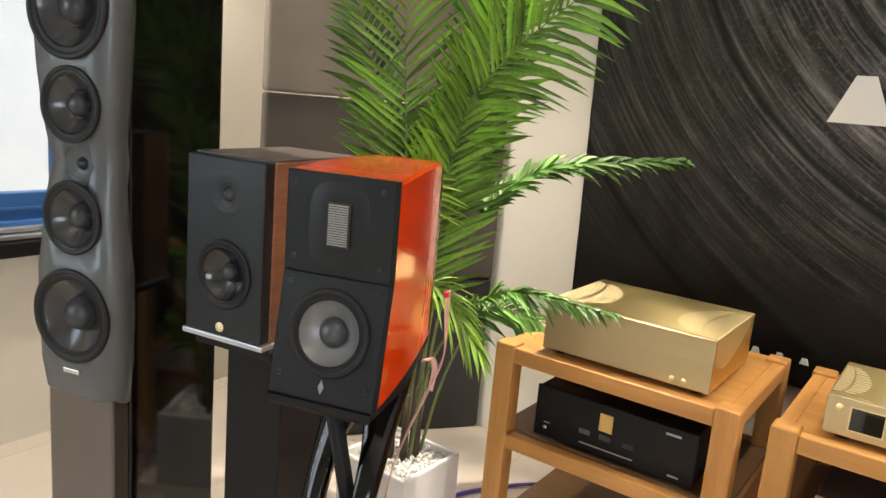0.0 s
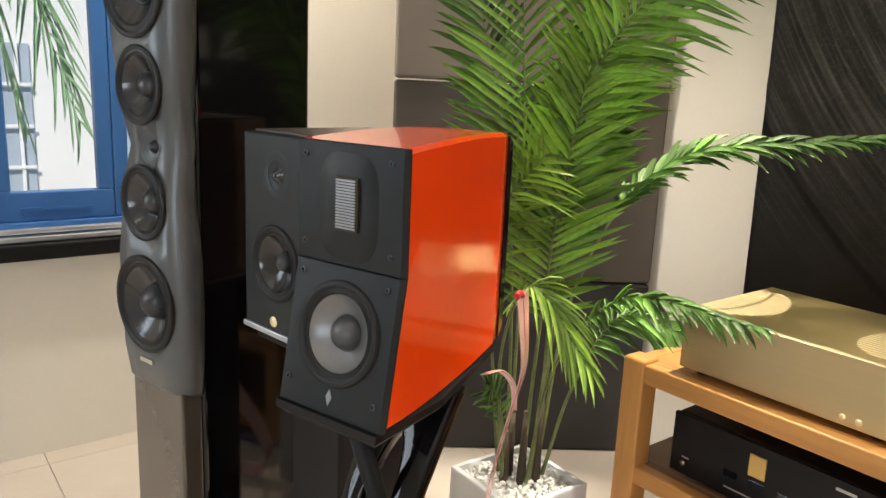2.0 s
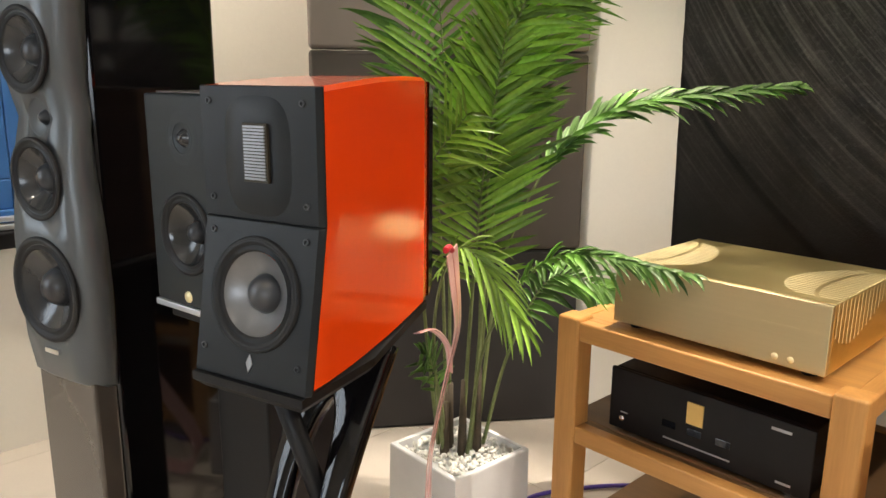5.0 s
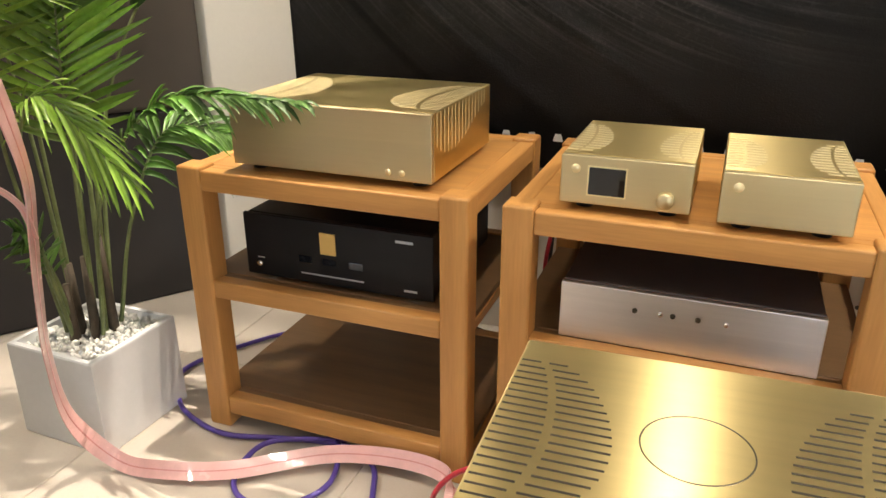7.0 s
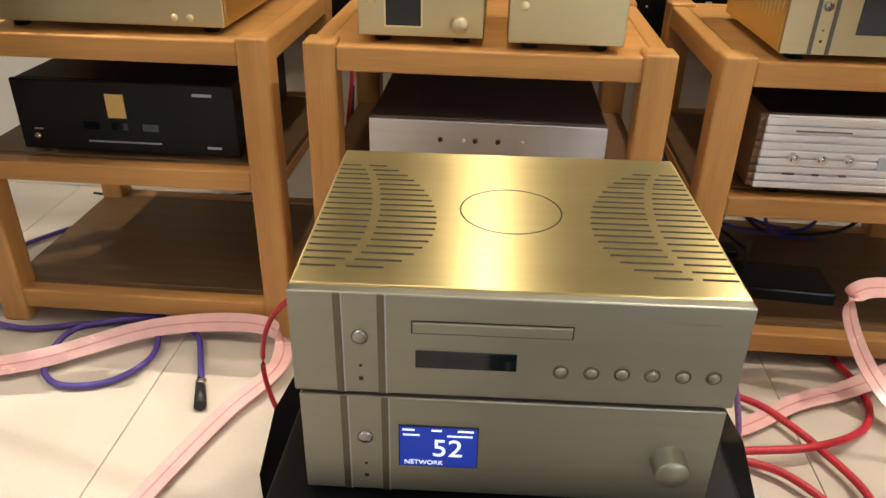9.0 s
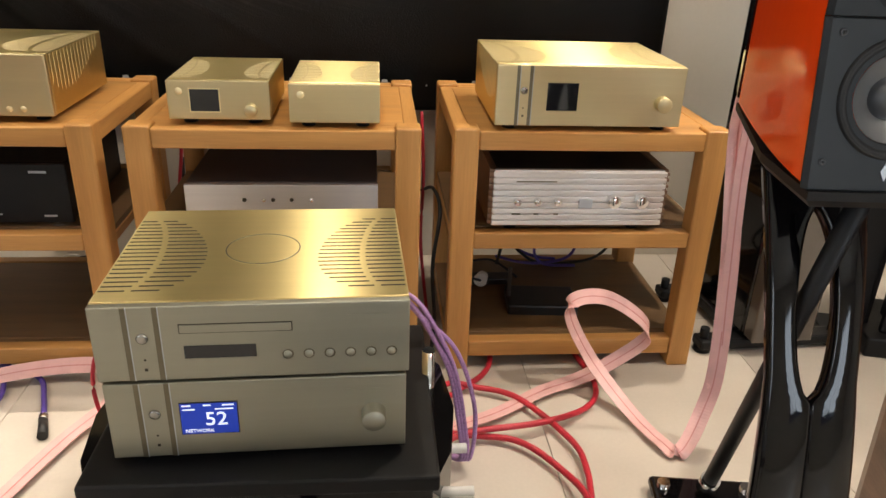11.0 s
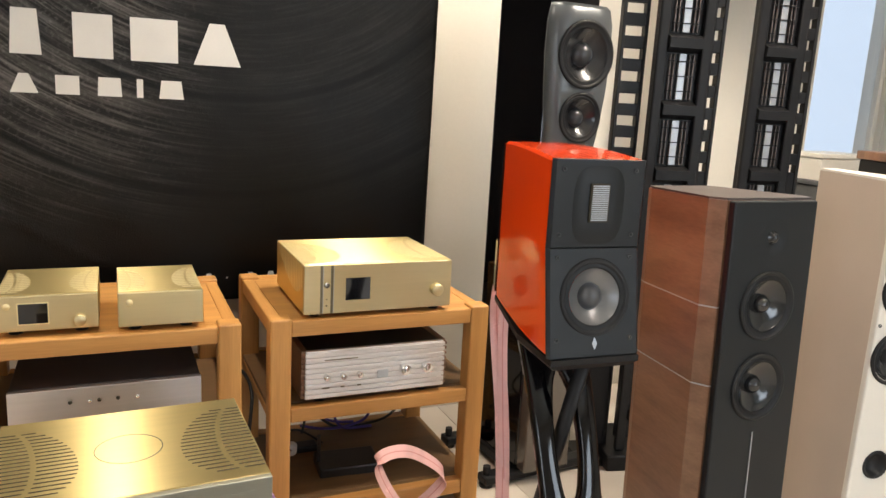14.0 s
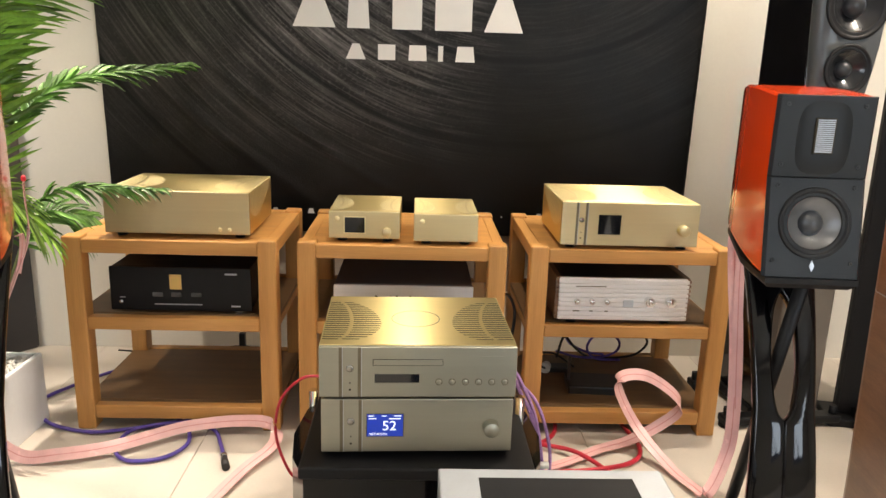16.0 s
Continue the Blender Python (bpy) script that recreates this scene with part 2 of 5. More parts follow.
stem_green = M("stem_green", (0.16, 0.20, 0.075), 0.5, 0, 0.4, 20, 0.1)
trunk_brown = M("stem_brown", (0.07, 0.052, 0.032), 0.7, 0, 0.35, 40, 0.3)
pink = M("pink_ribbon_insulation", (0.84, 0.50, 0.48), 0.25, 0, 0.08, 30, 0.05, coat=0.6)
pink.node_tree.nodes["Principled BSDF"].inputs["Transmission Weight"].default_value = 0.05
pink_line = M("dark_ribbon_core", (0.60, 0.24, 0.23), 0.4, 0, 0.1, 30, 0)
violet = M("violet_sleeve", (0.085, 0.052, 0.30), 0.45, 0, 0.3, 400, 0.2, 900)
lilac = M("lilac_sleeve", (0.36, 0.20, 0.42), 0.4, 0, 0.5, 300, 0.2, 900)
red = M("red_sleeve", (0.52, 0.025, 0.045), 0.35, 0, 0.4, 300, 0.2, 900)
cable_black = M("black_cable", (0.012, 0.012, 0.013), 0.5, 0, 0.2, 50, 0)
plastic_white = M("white_plastic", (0.75, 0.75, 0.73), 0.4, 0, 0.03, 20, 0)
plastic_black = M("black_plastic", (0.015, 0.015, 0.016), 0.35, 0, 0.2, 30, 0.05)
screen_dark = M("dark_glass_screen", (0.008, 0.009, 0.012), 0.08, 0, 0.1, 4, 0, coat=0.5)
screen_blue = glow("blue_screen", (0.010, 0.04, 0.40), 0.36)
screen_text = glow("lit_characters", (0.85, 0.92, 1.0), 0.9)
blue_frame = M("blue_window_paint", (0.035, 0.13, 0.36), 0.4, 0, 0.12, 8, 0.08)
silver_trim = M("aluminium_trim", (0.55, 0.58, 0.62), 0.4, 0.8, 0.06, 12, 0.03)
ivory = M("ivory_lacquer", (0.72, 0.69, 0.63), 0.35, 0, 0.03, 5, 0.02)
leatherette = M("beige_leatherette", (0.50, 0.42, 0.35), 0.55, 0, 0.06, 6, 0.35, 420)
grey_panel = M("grey_stone_panel", (0.085, 0.088, 0.092), 0.7, 0, 0.35, 3, 0.1, 60)
facade_white = M("outside_render", (0.88, 0.88, 0.87), 0.8, 0, 0.06, 1, 0.1, 20)
facade_dark = M("outside_glass", (0.42, 0.50, 0.58), 0.3, 0, 0.2, 3, 0)
grass_out = M("outside_ground", (0.16, 0.17, 0.13), 0.9, 0, 0.3, 1, 0.1, 20)
haze = glow("hazy_daylight", (0.66, 0.80, 1.0), 1.25)
haze.node_tree.nodes["Principled BSDF"].inputs["Base Color"].default_value = (0, 0, 0, 1)
lamp_face = glow("downlight_face", (1.0, 0.82, 0.6), 6.0)
glass = bpy.data.materials.new("window_glass")
glass.use_nodes = True
gb = glass.node_tree.nodes["Principled BSDF"]
gb.inputs["Transmission Weight"].default_value, gb.inputs["Roughness"].default_value, gb.inputs["IOR"].default_value = 1.0, 0.0, 1.45


# ---- building helpers ----
def part(name, bm, material, parent=None, label="", smooth=False):
    """Links a bmesh as one mesh object under a thing or under a part."""
    me = bpy.data.meshes.new(name)
    bmesh.ops.recalc_face_normals(bm, faces=bm.faces)
    if smooth:
        for f in bm.faces:
            f.smooth = True
    bm.to_mesh(me)
    bm.free()
    for m in material if isinstance(material, list) else [material]:
        me.materials.append(m)
    ob = new(name, me)
    ob.parent = parent
    if label:
        tagged(ob, label)
    return ob


def thing(name, label, category, m=None, group=""):
    ob = new(name)
    ob.empty_display_size = 0.05
    ob.matrix_world = m or Matrix()
    return tagged(ob, label, category, group)


def bx(x0, x1, y0, y1, z0, z1, bev=0.0, seg=2, bm=None):
    b = bmesh.new()
    bmesh.ops.create_cube(b, size=1)
    bmesh.ops.transform(b, matrix=Matrix.Translation(((x0 + x1) / 2, (y0 + y1) / 2, (z0 + z1) / 2)) @ Matrix.Diagonal((x1 - x0, y1 - y0, z1 - z0, 1)), verts=b.verts)
    if bev:
        bmesh.ops.bevel(b, geom=b.edges[:], offset=bev, segments=seg, affect="EDGES", profile=0.5)
    if bm is None:
        return b
    add(bm, b)
    return bm


def add(bm, b):
    """Adds all of b to bm."""
    made = [bm.verts.new(v.co) for v in b.verts]
    b.verts.index_update()
    for f in b.faces:
        g = bm.faces.new([made[v.index] for v in f.verts])
        g.smooth, g.material_index = f.smooth, f.material_index
    b.free()
    return bm


def cyl(p0, p1, r0, r1=None, seg=20, bm=None, caps=True):
    b = bm or bmesh.new()
    p0, p1, r1 = Vector(p0), Vector(p1), r0 if r1 is None else r1
    q = (p1 - p0).to_track_quat("Z", "Y")
    rings = [[b.verts.new(p + q @ Vector((r * math.cos(a), r * math.sin(a), 0))) for a in (2 * math.pi * i / seg for i in range(seg))] for p, r in ((p0, r0), (p1, r1))]
    for i in range(seg):
        j = (i + 1) % seg
        b.faces.new((rings[0][i], rings[0][j], rings[1][j], rings[1][i])).smooth = True
    if caps:
        b.faces.new(rings[0][::-1])
        b.faces.new(rings[1])
    return b


def lathe(profile, cx, y, cz, seg=36, bm=None):
    """Turns (radius, depth) pairs about an axis along y; depth grows away from the viewer."""
    b = bm or bmesh.new()
    rings = []
    for r, d in profile:
        if r < 1e-6:
            rings.append([b.verts.new((cx, y + d, cz))])
        else:
            rings.append([b.verts.new((cx + r * math.cos(2 * math.pi * i / seg), y + d, cz + r * math.sin(2 * math.pi * i / seg))) for i in range(seg)])
    for p, q in zip(rings, rings[1:]):
        for i in range(seg):
            j = (i + 1) % seg
            ring = [p[i % len(p)], p[j % len(p)], q[j % len(q)], q[i % len(q)]]
            ring = list(dict.fromkeys(ring))
            if len(ring) > 2:
                b.faces.new(ring).smooth = True
    return b


def loft(sections, closed=True, caps=True, bm=None, smooth=False):
    b = bm or bmesh.new()
    rows = [[b.verts.new(p) for p in s] for s in sections]
    n = len(rows[0])
    for p, q in zip(rows, rows[1:]):
        for i in range(n if closed else n - 1):
            b.faces.new((p[i], p[(i + 1) % n], q[(i + 1) % n], q[i])).smooth = smooth
    if caps:
        b.faces.new(rows[0][::-1])
        b.faces.new(rows[-1])
    return b


def spline(points, steps=8):
    """Points of a smooth line through the given ones."""
    P = [Vector(p) for p in points]
    P = [2 * P[0] - P[1]] + P + [2 * P[-1] - P[-2]]
    out = []
    for a, b, c, d in zip(P, P[1:], P[2:], P[3:]):
        for i in range(steps):
            t = i / steps
            out.append(0.5 * (2 * b + (c - a) * t + (2 * a - 5 * b + 4 * c - d) * t * t + (3 * b - a - 3 * c + d) * t ** 3))
    return out + [P[-2]]


def cable(points, r, seg=8, steps=8, bm=None):
    pts = spline(points, steps)
    rows = []
    for i, p in enumerate(pts):
        d = (pts[min(i + 1, len(pts) - 1)] - pts[max(i - 1, 0)]).normalized()
        side = d.cross(Vector((0.05, 0.02, 1))).normalized()
        up = side.cross(d)
        rows.append([p + (side * math.cos(a) + up * math.sin(a)) * r for a in (2 * math.pi * k / seg for k in range(seg))])
    return loft(rows, bm=bm, smooth=True)


def strip(points, width, thick, sides, steps=16, bm=None, shift=0.0, lift=0.0):
    """A flat band along a smooth line; sides: the band's width direction at each given point."""
    pts, ways = spline(points, steps), spline(sides, steps)
    rows = []
    for i, (p, w) in enumerate(zip(pts, ways)):
        d = (pts[min(i + 1, len(pts) - 1)] - pts[max(i - 1, 0)]).normalized()
        w = (w - d * w.dot(d)).normalized()
        n = d.cross(w)
        c = p + w * shift + n * lift
        rows.append([c + w * a * width / 2 + n * b * thick / 2 for a, b in ((-1, -1), (1, -1), (1, 1), (-1, 1))])
    return loft(rows, bm=bm)


def prism(poly, y0, y1, bm=None):
    """An outline in x and z, drawn out along y."""
    return loft([[(x, y0, z) for x, z in poly], [(x, y1, z) for x, z in poly]], bm=bm)


def bars(name, spots, y, material, parent, label="", depth=0.0006):
    """Plain marks standing for small print: (x, z, width, height)."""
    for x, z, w, h in spots:
        part(name, bx(x - w / 2, x + w / 2, y - depth, y + 0.002, z - h / 2, z + h / 2), material, parent, label)


def words(text, size, x, y, z, parent, material, name="screen_text"):
    cu = bpy.data.curves.new(name, "FONT")
    cu.body, cu.size, cu.extrude = text, size, 0.0002
    cu.materials.append(material)
    ob = new(name, cu)
    ob.parent = parent
    ob.matrix_local = pose(x, y, z, 90, 0, 0)
    return ob


# ---- the room ----
X0, X1, Y0, Y1, H = -1.75, 5.60, -2.60, 3.05, 2.72


def structure(name, bm, material, label, category):
    return tagged(part(name, bm, material), label, category, kind="structure")


floor = structure("floor", bx(X0 - 0.15, X1 + 0.15, Y0 - 0.15, Y1 + 0.15, -0.12, -0.004), grout, "pale matt ceramic tile floor with thin grey joints", "floor")
structure("ceiling", bx(X0 - 0.15, X1 + 0.15, Y0 - 0.15, Y1 + 0.15, H, H + 0.12), ceil_paint, "plain white painted ceiling over the showroom", "ceiling")
b = bx(X0, 2.2, Y0 - 0.15, Y0, 0, H)
bx(4.0, X1, Y0 - 0.15, Y0, 0, H, bm=b)
bx(2.2, 4.0, Y0 - 0.15, Y0, 0, 0.75, bm=b)
bx(2.2, 4.0, Y0 - 0.15, Y0, 2.2, H, bm=b)
structure("wall_south", b, white_paint, "plain cream painted showroom wall", "wall")
structure("wall_east", bx(X1, X1 + 0.15, Y0 - 0.15, Y1 + 0.15, 0, H), white_paint, "plain cream painted showroom wall", "wall")
W2 = (4.08, 4.62, 0.86, 2.30)
b = bx(X0, W2[0], Y1, Y1 + 0.15, 0, H)
bx(W2[1], X1, Y1, Y1 + 0.15, 0, H, bm=b)
bx(W2[0], W2[1], Y1, Y1 + 0.15, 0, W2[2], bm=b)
bx(W2[0], W2[1], Y1, Y1 + 0.15, W2[3], H, bm=b)
structure("wall_north", b, white_paint, "cream painted wall behind the black banner", "wall")
W1 = (0.98, 1.98, 0.737, 2.20)
W3 = (-1.80, -0.20, 0.75, 2.20)
b = bx(X0 - 0.15, X0, Y0 - 0.15, W3[0], 0, H)
bx(X0 - 0.15, X0, W3[1], W1[0], 0, H, bm=b)
bx(X0 - 0.15, X0, W3[0], W3[1], 0, W3[2], bm=b)
bx(X0 - 0.15, X0, W3[0], W3[1], W3[3], H, bm=b)
bx(X0 - 0.15, X0, W1[1], Y1 + 0.15, 0, H, bm=b)
bx(X0 - 0.15, X0, W1[0], W1[1], 0, W1[2], bm=b)
bx(X0 - 0.15, X0, W1[0], W1[1], W1[3], H, bm=b)
structure("wall_west", b, white_paint, "cream painted wall with a blue window", "wall")
structure("column", bx(4.625, 4.945, 3.0, Y1, 0, H, 0.006), white_paint, "square white painted column beside a window", "column")
b = bx(4.95, X1, 2.96, Y1, 1.335, H, 0.003)
bx(4.95, X1, 2.96, Y1, 0.0, 1.329, 0.003, bm=b)
structure("wall_panel", b, grey_panel, "dark grey stone-look wall panelling with one joint", "panel")


def window(name, label, x, y0, y1, z0, z1, m, material, cuts=None):
    """A two-leaf window in the plane x, before it is turned by m."""
    w = tagged(new(name), label, "window", kind="structure")
    w.matrix_world = m
    b = bmesh.new()
    for a, c, e, f in ((y0, y1, z0, z0 + 0.05), (y0, y1, z1 - 0.05, z1), (y0, y0 + 0.05, z0, z1), (y1 - 0.05, y1, z0, z1)):
        bx(x - 0.09, x - 0.01, a, c, e, f, 0.004, bm=b)
    part("window_frame", b, material, w)
    cuts = cuts or [(y0 + y1) / 2]
    for a, c in zip([y0 + 0.05] + cuts, cuts + [y1 - 0.05]):
        b = bmesh.new()
        for g, h, e, f in ((a, c, z0 + 0.05, z0 + 0.145), (a, c, z1 - 0.12, z1 - 0.05), (a, a + 0.05, z0 + 0.145, z1 - 0.12), (c - 0.05, c, z0 + 0.145, z1 - 0.12)):
            bx(x - 0.075, x - 0.03, g + 0.001, h - 0.001, e, f, 0.005, bm=b)
        bx(x - 0.03, x - 0.024, a + 0.07, c - 0.07, z0 + 0.085, z0 + 0.095, bm=b)
        leafw = part("sash", b, material, w)
        p = part("pane", bx(x - 0.056, x - 0.050, a + 0.045, c - 0.045, z0 + 0.14, z1 - 0.115), glass, leafw, "clear glass pane")
        p.visible_shadow = False
    return w


win = window("window_1", "blue painted window with clear glass and a dark side panel", X0, W1[0], W1[1], W1[2], W1[3], Matrix(), blue_frame, [1.22, 1.575])
window("window_3", "blue painted two-leaf window with clear glass", X0, W3[0], W3[1], W3[2], W3[3], Matrix(), blue_frame)
window("window_4", "blue painted two-leaf window with clear glass", Y0, -4.0, -2.2, 0.75, 2.20, pose(0, 0, 0, 0, 0, 90), blue_frame)
part("window_sill", bx(X0 - 0.01, X0 + 0.055, W1[0] - 0.08, W1[1] + 0.08, W1[2] - 0.06, W1[2] - 0.008, 0.006), black_matt, win, "black sill board")
b = bx(X0 - 0.01, X0 + 0.030, W1[0], W1[1], W1[2] - 0.005, W1[2] + 0.012, 0.003)
bx(X0 - 0.01, X0 + 0.015, W1[0], W1[1], W1[2] + 0.018, W1[2] + 0.034, 0.003, bm=b)
bx(X0 - 0.008, X0 + 0.012, 1.195, 1.208, W1[2] + 0.034, W1[3], 0.003, bm=b)
part("sliding_track", b, silver_trim, win, "silver aluminium sliding track")
part("fixed_panel", bx(X0 - 0.048, X0 - 0.026, 1.04, 1.192, W1[2] + 0.05, W1[3] - 0.05, 0.003), black_gloss, win, "narrow dark glass panel")
w2 = tagged(new("window_2"), "plain window glaring with pale blue daylight", "window", kind="structure")
b = bx(W2[0], W2[0] + 0.03, Y1 + 0.03, Y1 + 0.09, W2[2], W2[3], 0.004)
bx(W2[1] - 0.03, W2[1], Y1 + 0.03, Y1 + 0.09, W2[2], W2[3], 0.004, bm=b)
bx(W2[0] + 0.03, W2[1] - 0.03, Y1 + 0.03, Y1 + 0.09, W2[2], W2[2] + 0.04, 0.004, bm=b)
bx(W2[0] + 0.03, W2[1] - 0.03, Y1 + 0.03, Y1 + 0.09, W2[3] - 0.04, W2[3], 0.004, bm=b)
part("window_frame", b, white_paint, w2)
p = part("pane", bx(W2[0] + 0.025, W2[1] - 0.025, Y1 + 0.055, Y1 + 0.061, W2[2] + 0.035, W2[3] - 0.035), glass, w2)
p.visible_shadow = False
structure("backdrop", bx(3.2, 6.4, 4.2, 4.25, -0.5, 4.5), haze, "pale blue hazy daylight outside a window", "sky")

# outdoors, beyond the windows
structure("ground", bx(-60, 60, -60, 60, -1.3, -1.2), grass_out, "paved ground outside the building", "ground")
house = thing("house", "white rendered house with dark barred windows outside", "house", pose(-7.5, 0, -1.2))
part("wall", bx(-3, 0, -9, 12, 0, 7.5, 0.02), facade_white, house)
part("roof", bx(-3.2, 0.35, -9.3, 12.3, 7.5, 7.75, 0.03), facade_white, house)
for wy in (-4.0, -1.0, 1.3, 3.1, 5.6, 8.4):
    for wz in (1.2, 4.3):
        wo = part("window", bx(-0.05, 0.02, wy, wy + 0.95, wz, wz + 1.5), facade_dark, house, "dark barred window")
        b = bmesh.new()
        for i in range(5):
            bx(0.03, 0.05, wy + 0.1 + i * 0.18, wy + 0.13 + i * 0.18, wz, wz + 1.5, bm=b)
        for i in range(3):
            bx(0.05, 0.06, wy, wy + 0.95, wz + 0.3 + i * 0.4, wz + 0.33 + i * 0.4, bm=b)
        part("grille", b, facade_white, wo)

# ---- banner with plain marks where its printed name stands ----
banner = thing("banner", "black cloth banner with white printed marks, hung on the wall", "banner", pose(0, 2.99, 0))


def fold(x, z):
    """Depth of the banner's creases at a place on it."""
    out = 0.004 * noise.noise(Vector((x * 1.6, z * 1.6, 0.3))) + 0.0045 * noise.noise(Vector(((x * 0.7 + z * 0.72) * 9, (x * 0.72 - z * 0.7) * 1.1, 2.0))) * max(0.25, min(1.0, z - 0.6)) + 0.0018 * noise.noise(Vector(((x * 0.7 + z * 0.72) * 26, (x * 0.72 - z * 0.7) * 2.5, 5.0))) * max(0.15, min(1.0, z - 0.6))
    for c, slope, wide, deep in ((2.02, 0.78, 0.020, 0.006), (1.60, 0.95, 0.014, 0.007), (1.33, 0.92, 0.026, 0.006), (1.86, 1.0, 0.05, 0.004), (2.55, 0.62, 0.03, 0.005), (1.05, 1.1, 0.03, 0.003), (2.9, 0.7, 0.04, 0.004)):
        off = z - (c - slope * (x + 0.33) + 0.16 * (x + 0.33) ** 2)
        fade = max(0.0, 1 - abs(x - 0.1) / 1.3)
        out += 0.8 * deep * fade * math.exp(-(off / wide) ** 2)
    return out


b = bmesh.new()
NX, NZ = 150, 120
grid = []
for j in range(NZ + 1):
    z = 0.54 + (2.30 - 0.54) * j / NZ
    row = []
    for i in range(NX + 1):
        x = -0.297 + 2.33 * i / NX
        x += 0.010 * math.sin(z * 2.3 + 0.5) * ((1 - i / NX) - (i / NX) * 0.6)
        row.append(b.verts.new((x, -fold(x, z), z)))
    grid.append(row)
for p, q in zip(grid, grid[1:]):
    for i in range(NX):
        b.faces.new((p[i], p[i + 1], q[i + 1], q[i])).smooth = True
ext = bmesh.ops.extrude_face_region(b, geom=b.faces[:])
bmesh.ops.translate(b, verts=[v for v in ext["geom"] if isinstance(v, bmesh.types.BMVert)], vec=(0, 0.004, 0))
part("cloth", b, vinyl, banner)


def mark(poly, name="mark"):
    """A flat printed shape that follows the cloth; poly in x and z."""
    b = bmesh.new()
    x0, x1 = min(p[0] for p in poly), max(p[0] for p in poly)
    z0, z1 = min(p[1] for p in poly), max(p[1] for p in poly)
    y = -max(fold(x0 + (x1 - x0) * i / 12, z0 + (z1 - z0) * j / 12) for i in range(13) for j in range(13)) - 0.0012
    prism(poly, y, y + 0.0008, bm=b)
    part(name, b, print_white, banner)


def trapezoid(x0, x1, z0, z1, top):
    c, h = (x0 + x1) / 2, (x1 - x0) / 2
    return [(x0, z0), (x1, z0), (c + h * top, z1), (c - h * top, z1)]


for x0, x1, top in ((0.441, 0.605, 0.32), (0.649, 0.735, 0.8), (0.822, 0.935, 1.0), (0.986, 1.128, 1.0), (1.176, 1.327, 0.32)):
    mark(trapezoid(x0, x1, 1.345, 1.479, top))
for x0, x1, top in ((0.644, 0.721, 0.35), (0.768, 0.835, 1.0), (0.886, 0.957, 0.9), (1.001, 1.020, 1.0), (1.068, 1.144, 0.8)):
    mark(trapezoid(x0, x1, 1.230, 1.288, top))
for i in range(16):
    x = 0.346 + i * 0.0715
    mark(trapezoid(x, x + (0.007 if i in (3, 13) else 0.028), 0.617, 0.623 if i in (3, 13) else 0.637, 0.55))

# ---- acoustic panels across the corner ----
a0, a1 = Vector((-1.174, 2.29, 0)), Vector((-0.655, 3.03, 0))
along = (a1 - a0).normalized()
yaw = math.degrees(math.atan2(along.y, along.x))
ln = (a1 - a0).length
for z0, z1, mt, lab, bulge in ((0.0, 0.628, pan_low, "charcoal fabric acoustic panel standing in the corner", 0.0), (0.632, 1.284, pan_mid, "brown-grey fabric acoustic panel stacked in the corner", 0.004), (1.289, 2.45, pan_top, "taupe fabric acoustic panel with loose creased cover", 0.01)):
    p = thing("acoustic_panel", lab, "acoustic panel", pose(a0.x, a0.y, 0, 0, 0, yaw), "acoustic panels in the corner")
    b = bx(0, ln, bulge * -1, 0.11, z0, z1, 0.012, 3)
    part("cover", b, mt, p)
    part("seam", bx(0.006, ln - 0.006, -bulge - 0.003, -bulge + 0.004, z1 - 0.012, z1 - 0.006, 0.001), mt, p)


# ---- racks ----
def rack(m):
    w, d, h, leg, s = 0.672, 0.56, 0.66, 0.060, 0.004
    r = thing("equipment_rack", "oiled oak equipment rack with three shelves and square legs", "rack", m, "oak racks along the banner")
    for x0 in (-w / 2, w / 2 - leg):
        for y0 in (0, d - leg):
            part("leg", bx(x0, x0 + leg, y0, y0 + leg, 0, h + 0.0015, 0.006, 3), oak[2], r)
    for z1, t, name in ((h - 0.006, 0.046, "top"), (0.395, 0.043, "shelf"), (0.085, 0.047, "shelf")):
        for y0 in (s, d - leg * 0.6 - s):
            part("rail", bx(-w / 2 + leg, w / 2 - leg, y0, y0 + leg * 0.6, z1 - t, z1, 0.004), oak[0], r)
        for x0 in (-w / 2 + s, w / 2 - leg * 0.6 - s):
            part("side_rail", bx(x0, x0 + leg * 0.6, leg, d - leg, z1 - t, z1 - (0.0 if name == "top" else 0.017), 0.004), oak[1], r)
        y0, y1, x0 = s + leg * 0.6, d - leg * 0.6 - s, w / 2 - leg * 0.6 - s
        if name == "shelf":
            x0 = w / 2 - s - 0.002
        b = bx(-x0, x0, leg, d - leg, z1 - (t * 0.6 if name == "top" else 0.0165), z1 - (0.001 if name == "top" else 0.002), 0.002)
        bx(-w / 2 + leg, w / 2 - leg, y0, leg, z1 - t * 0.6, z1 - (0.001 if name == "top" else 0.004), bm=b)
        bx(-w / 2 + leg, w / 2 - leg, d - leg, y1, z1 - t * 0.6, z1 - (0.001 if name == "top" else 0.004), bm=b)
        # lower shelves get the painted shade, the top keeps the plain oak
        part(name, b, oak[0] if name == "top" else oak_shaded, r)
    return r


first = rack(pose(0.150, 2.31, 0))
copy_thing(first, pose(0.888, 2.305, 0))
copy_thing(first, pose(1.637, 2.312, 0))


# ---- hi-fi boxes ----
UNIT = {}


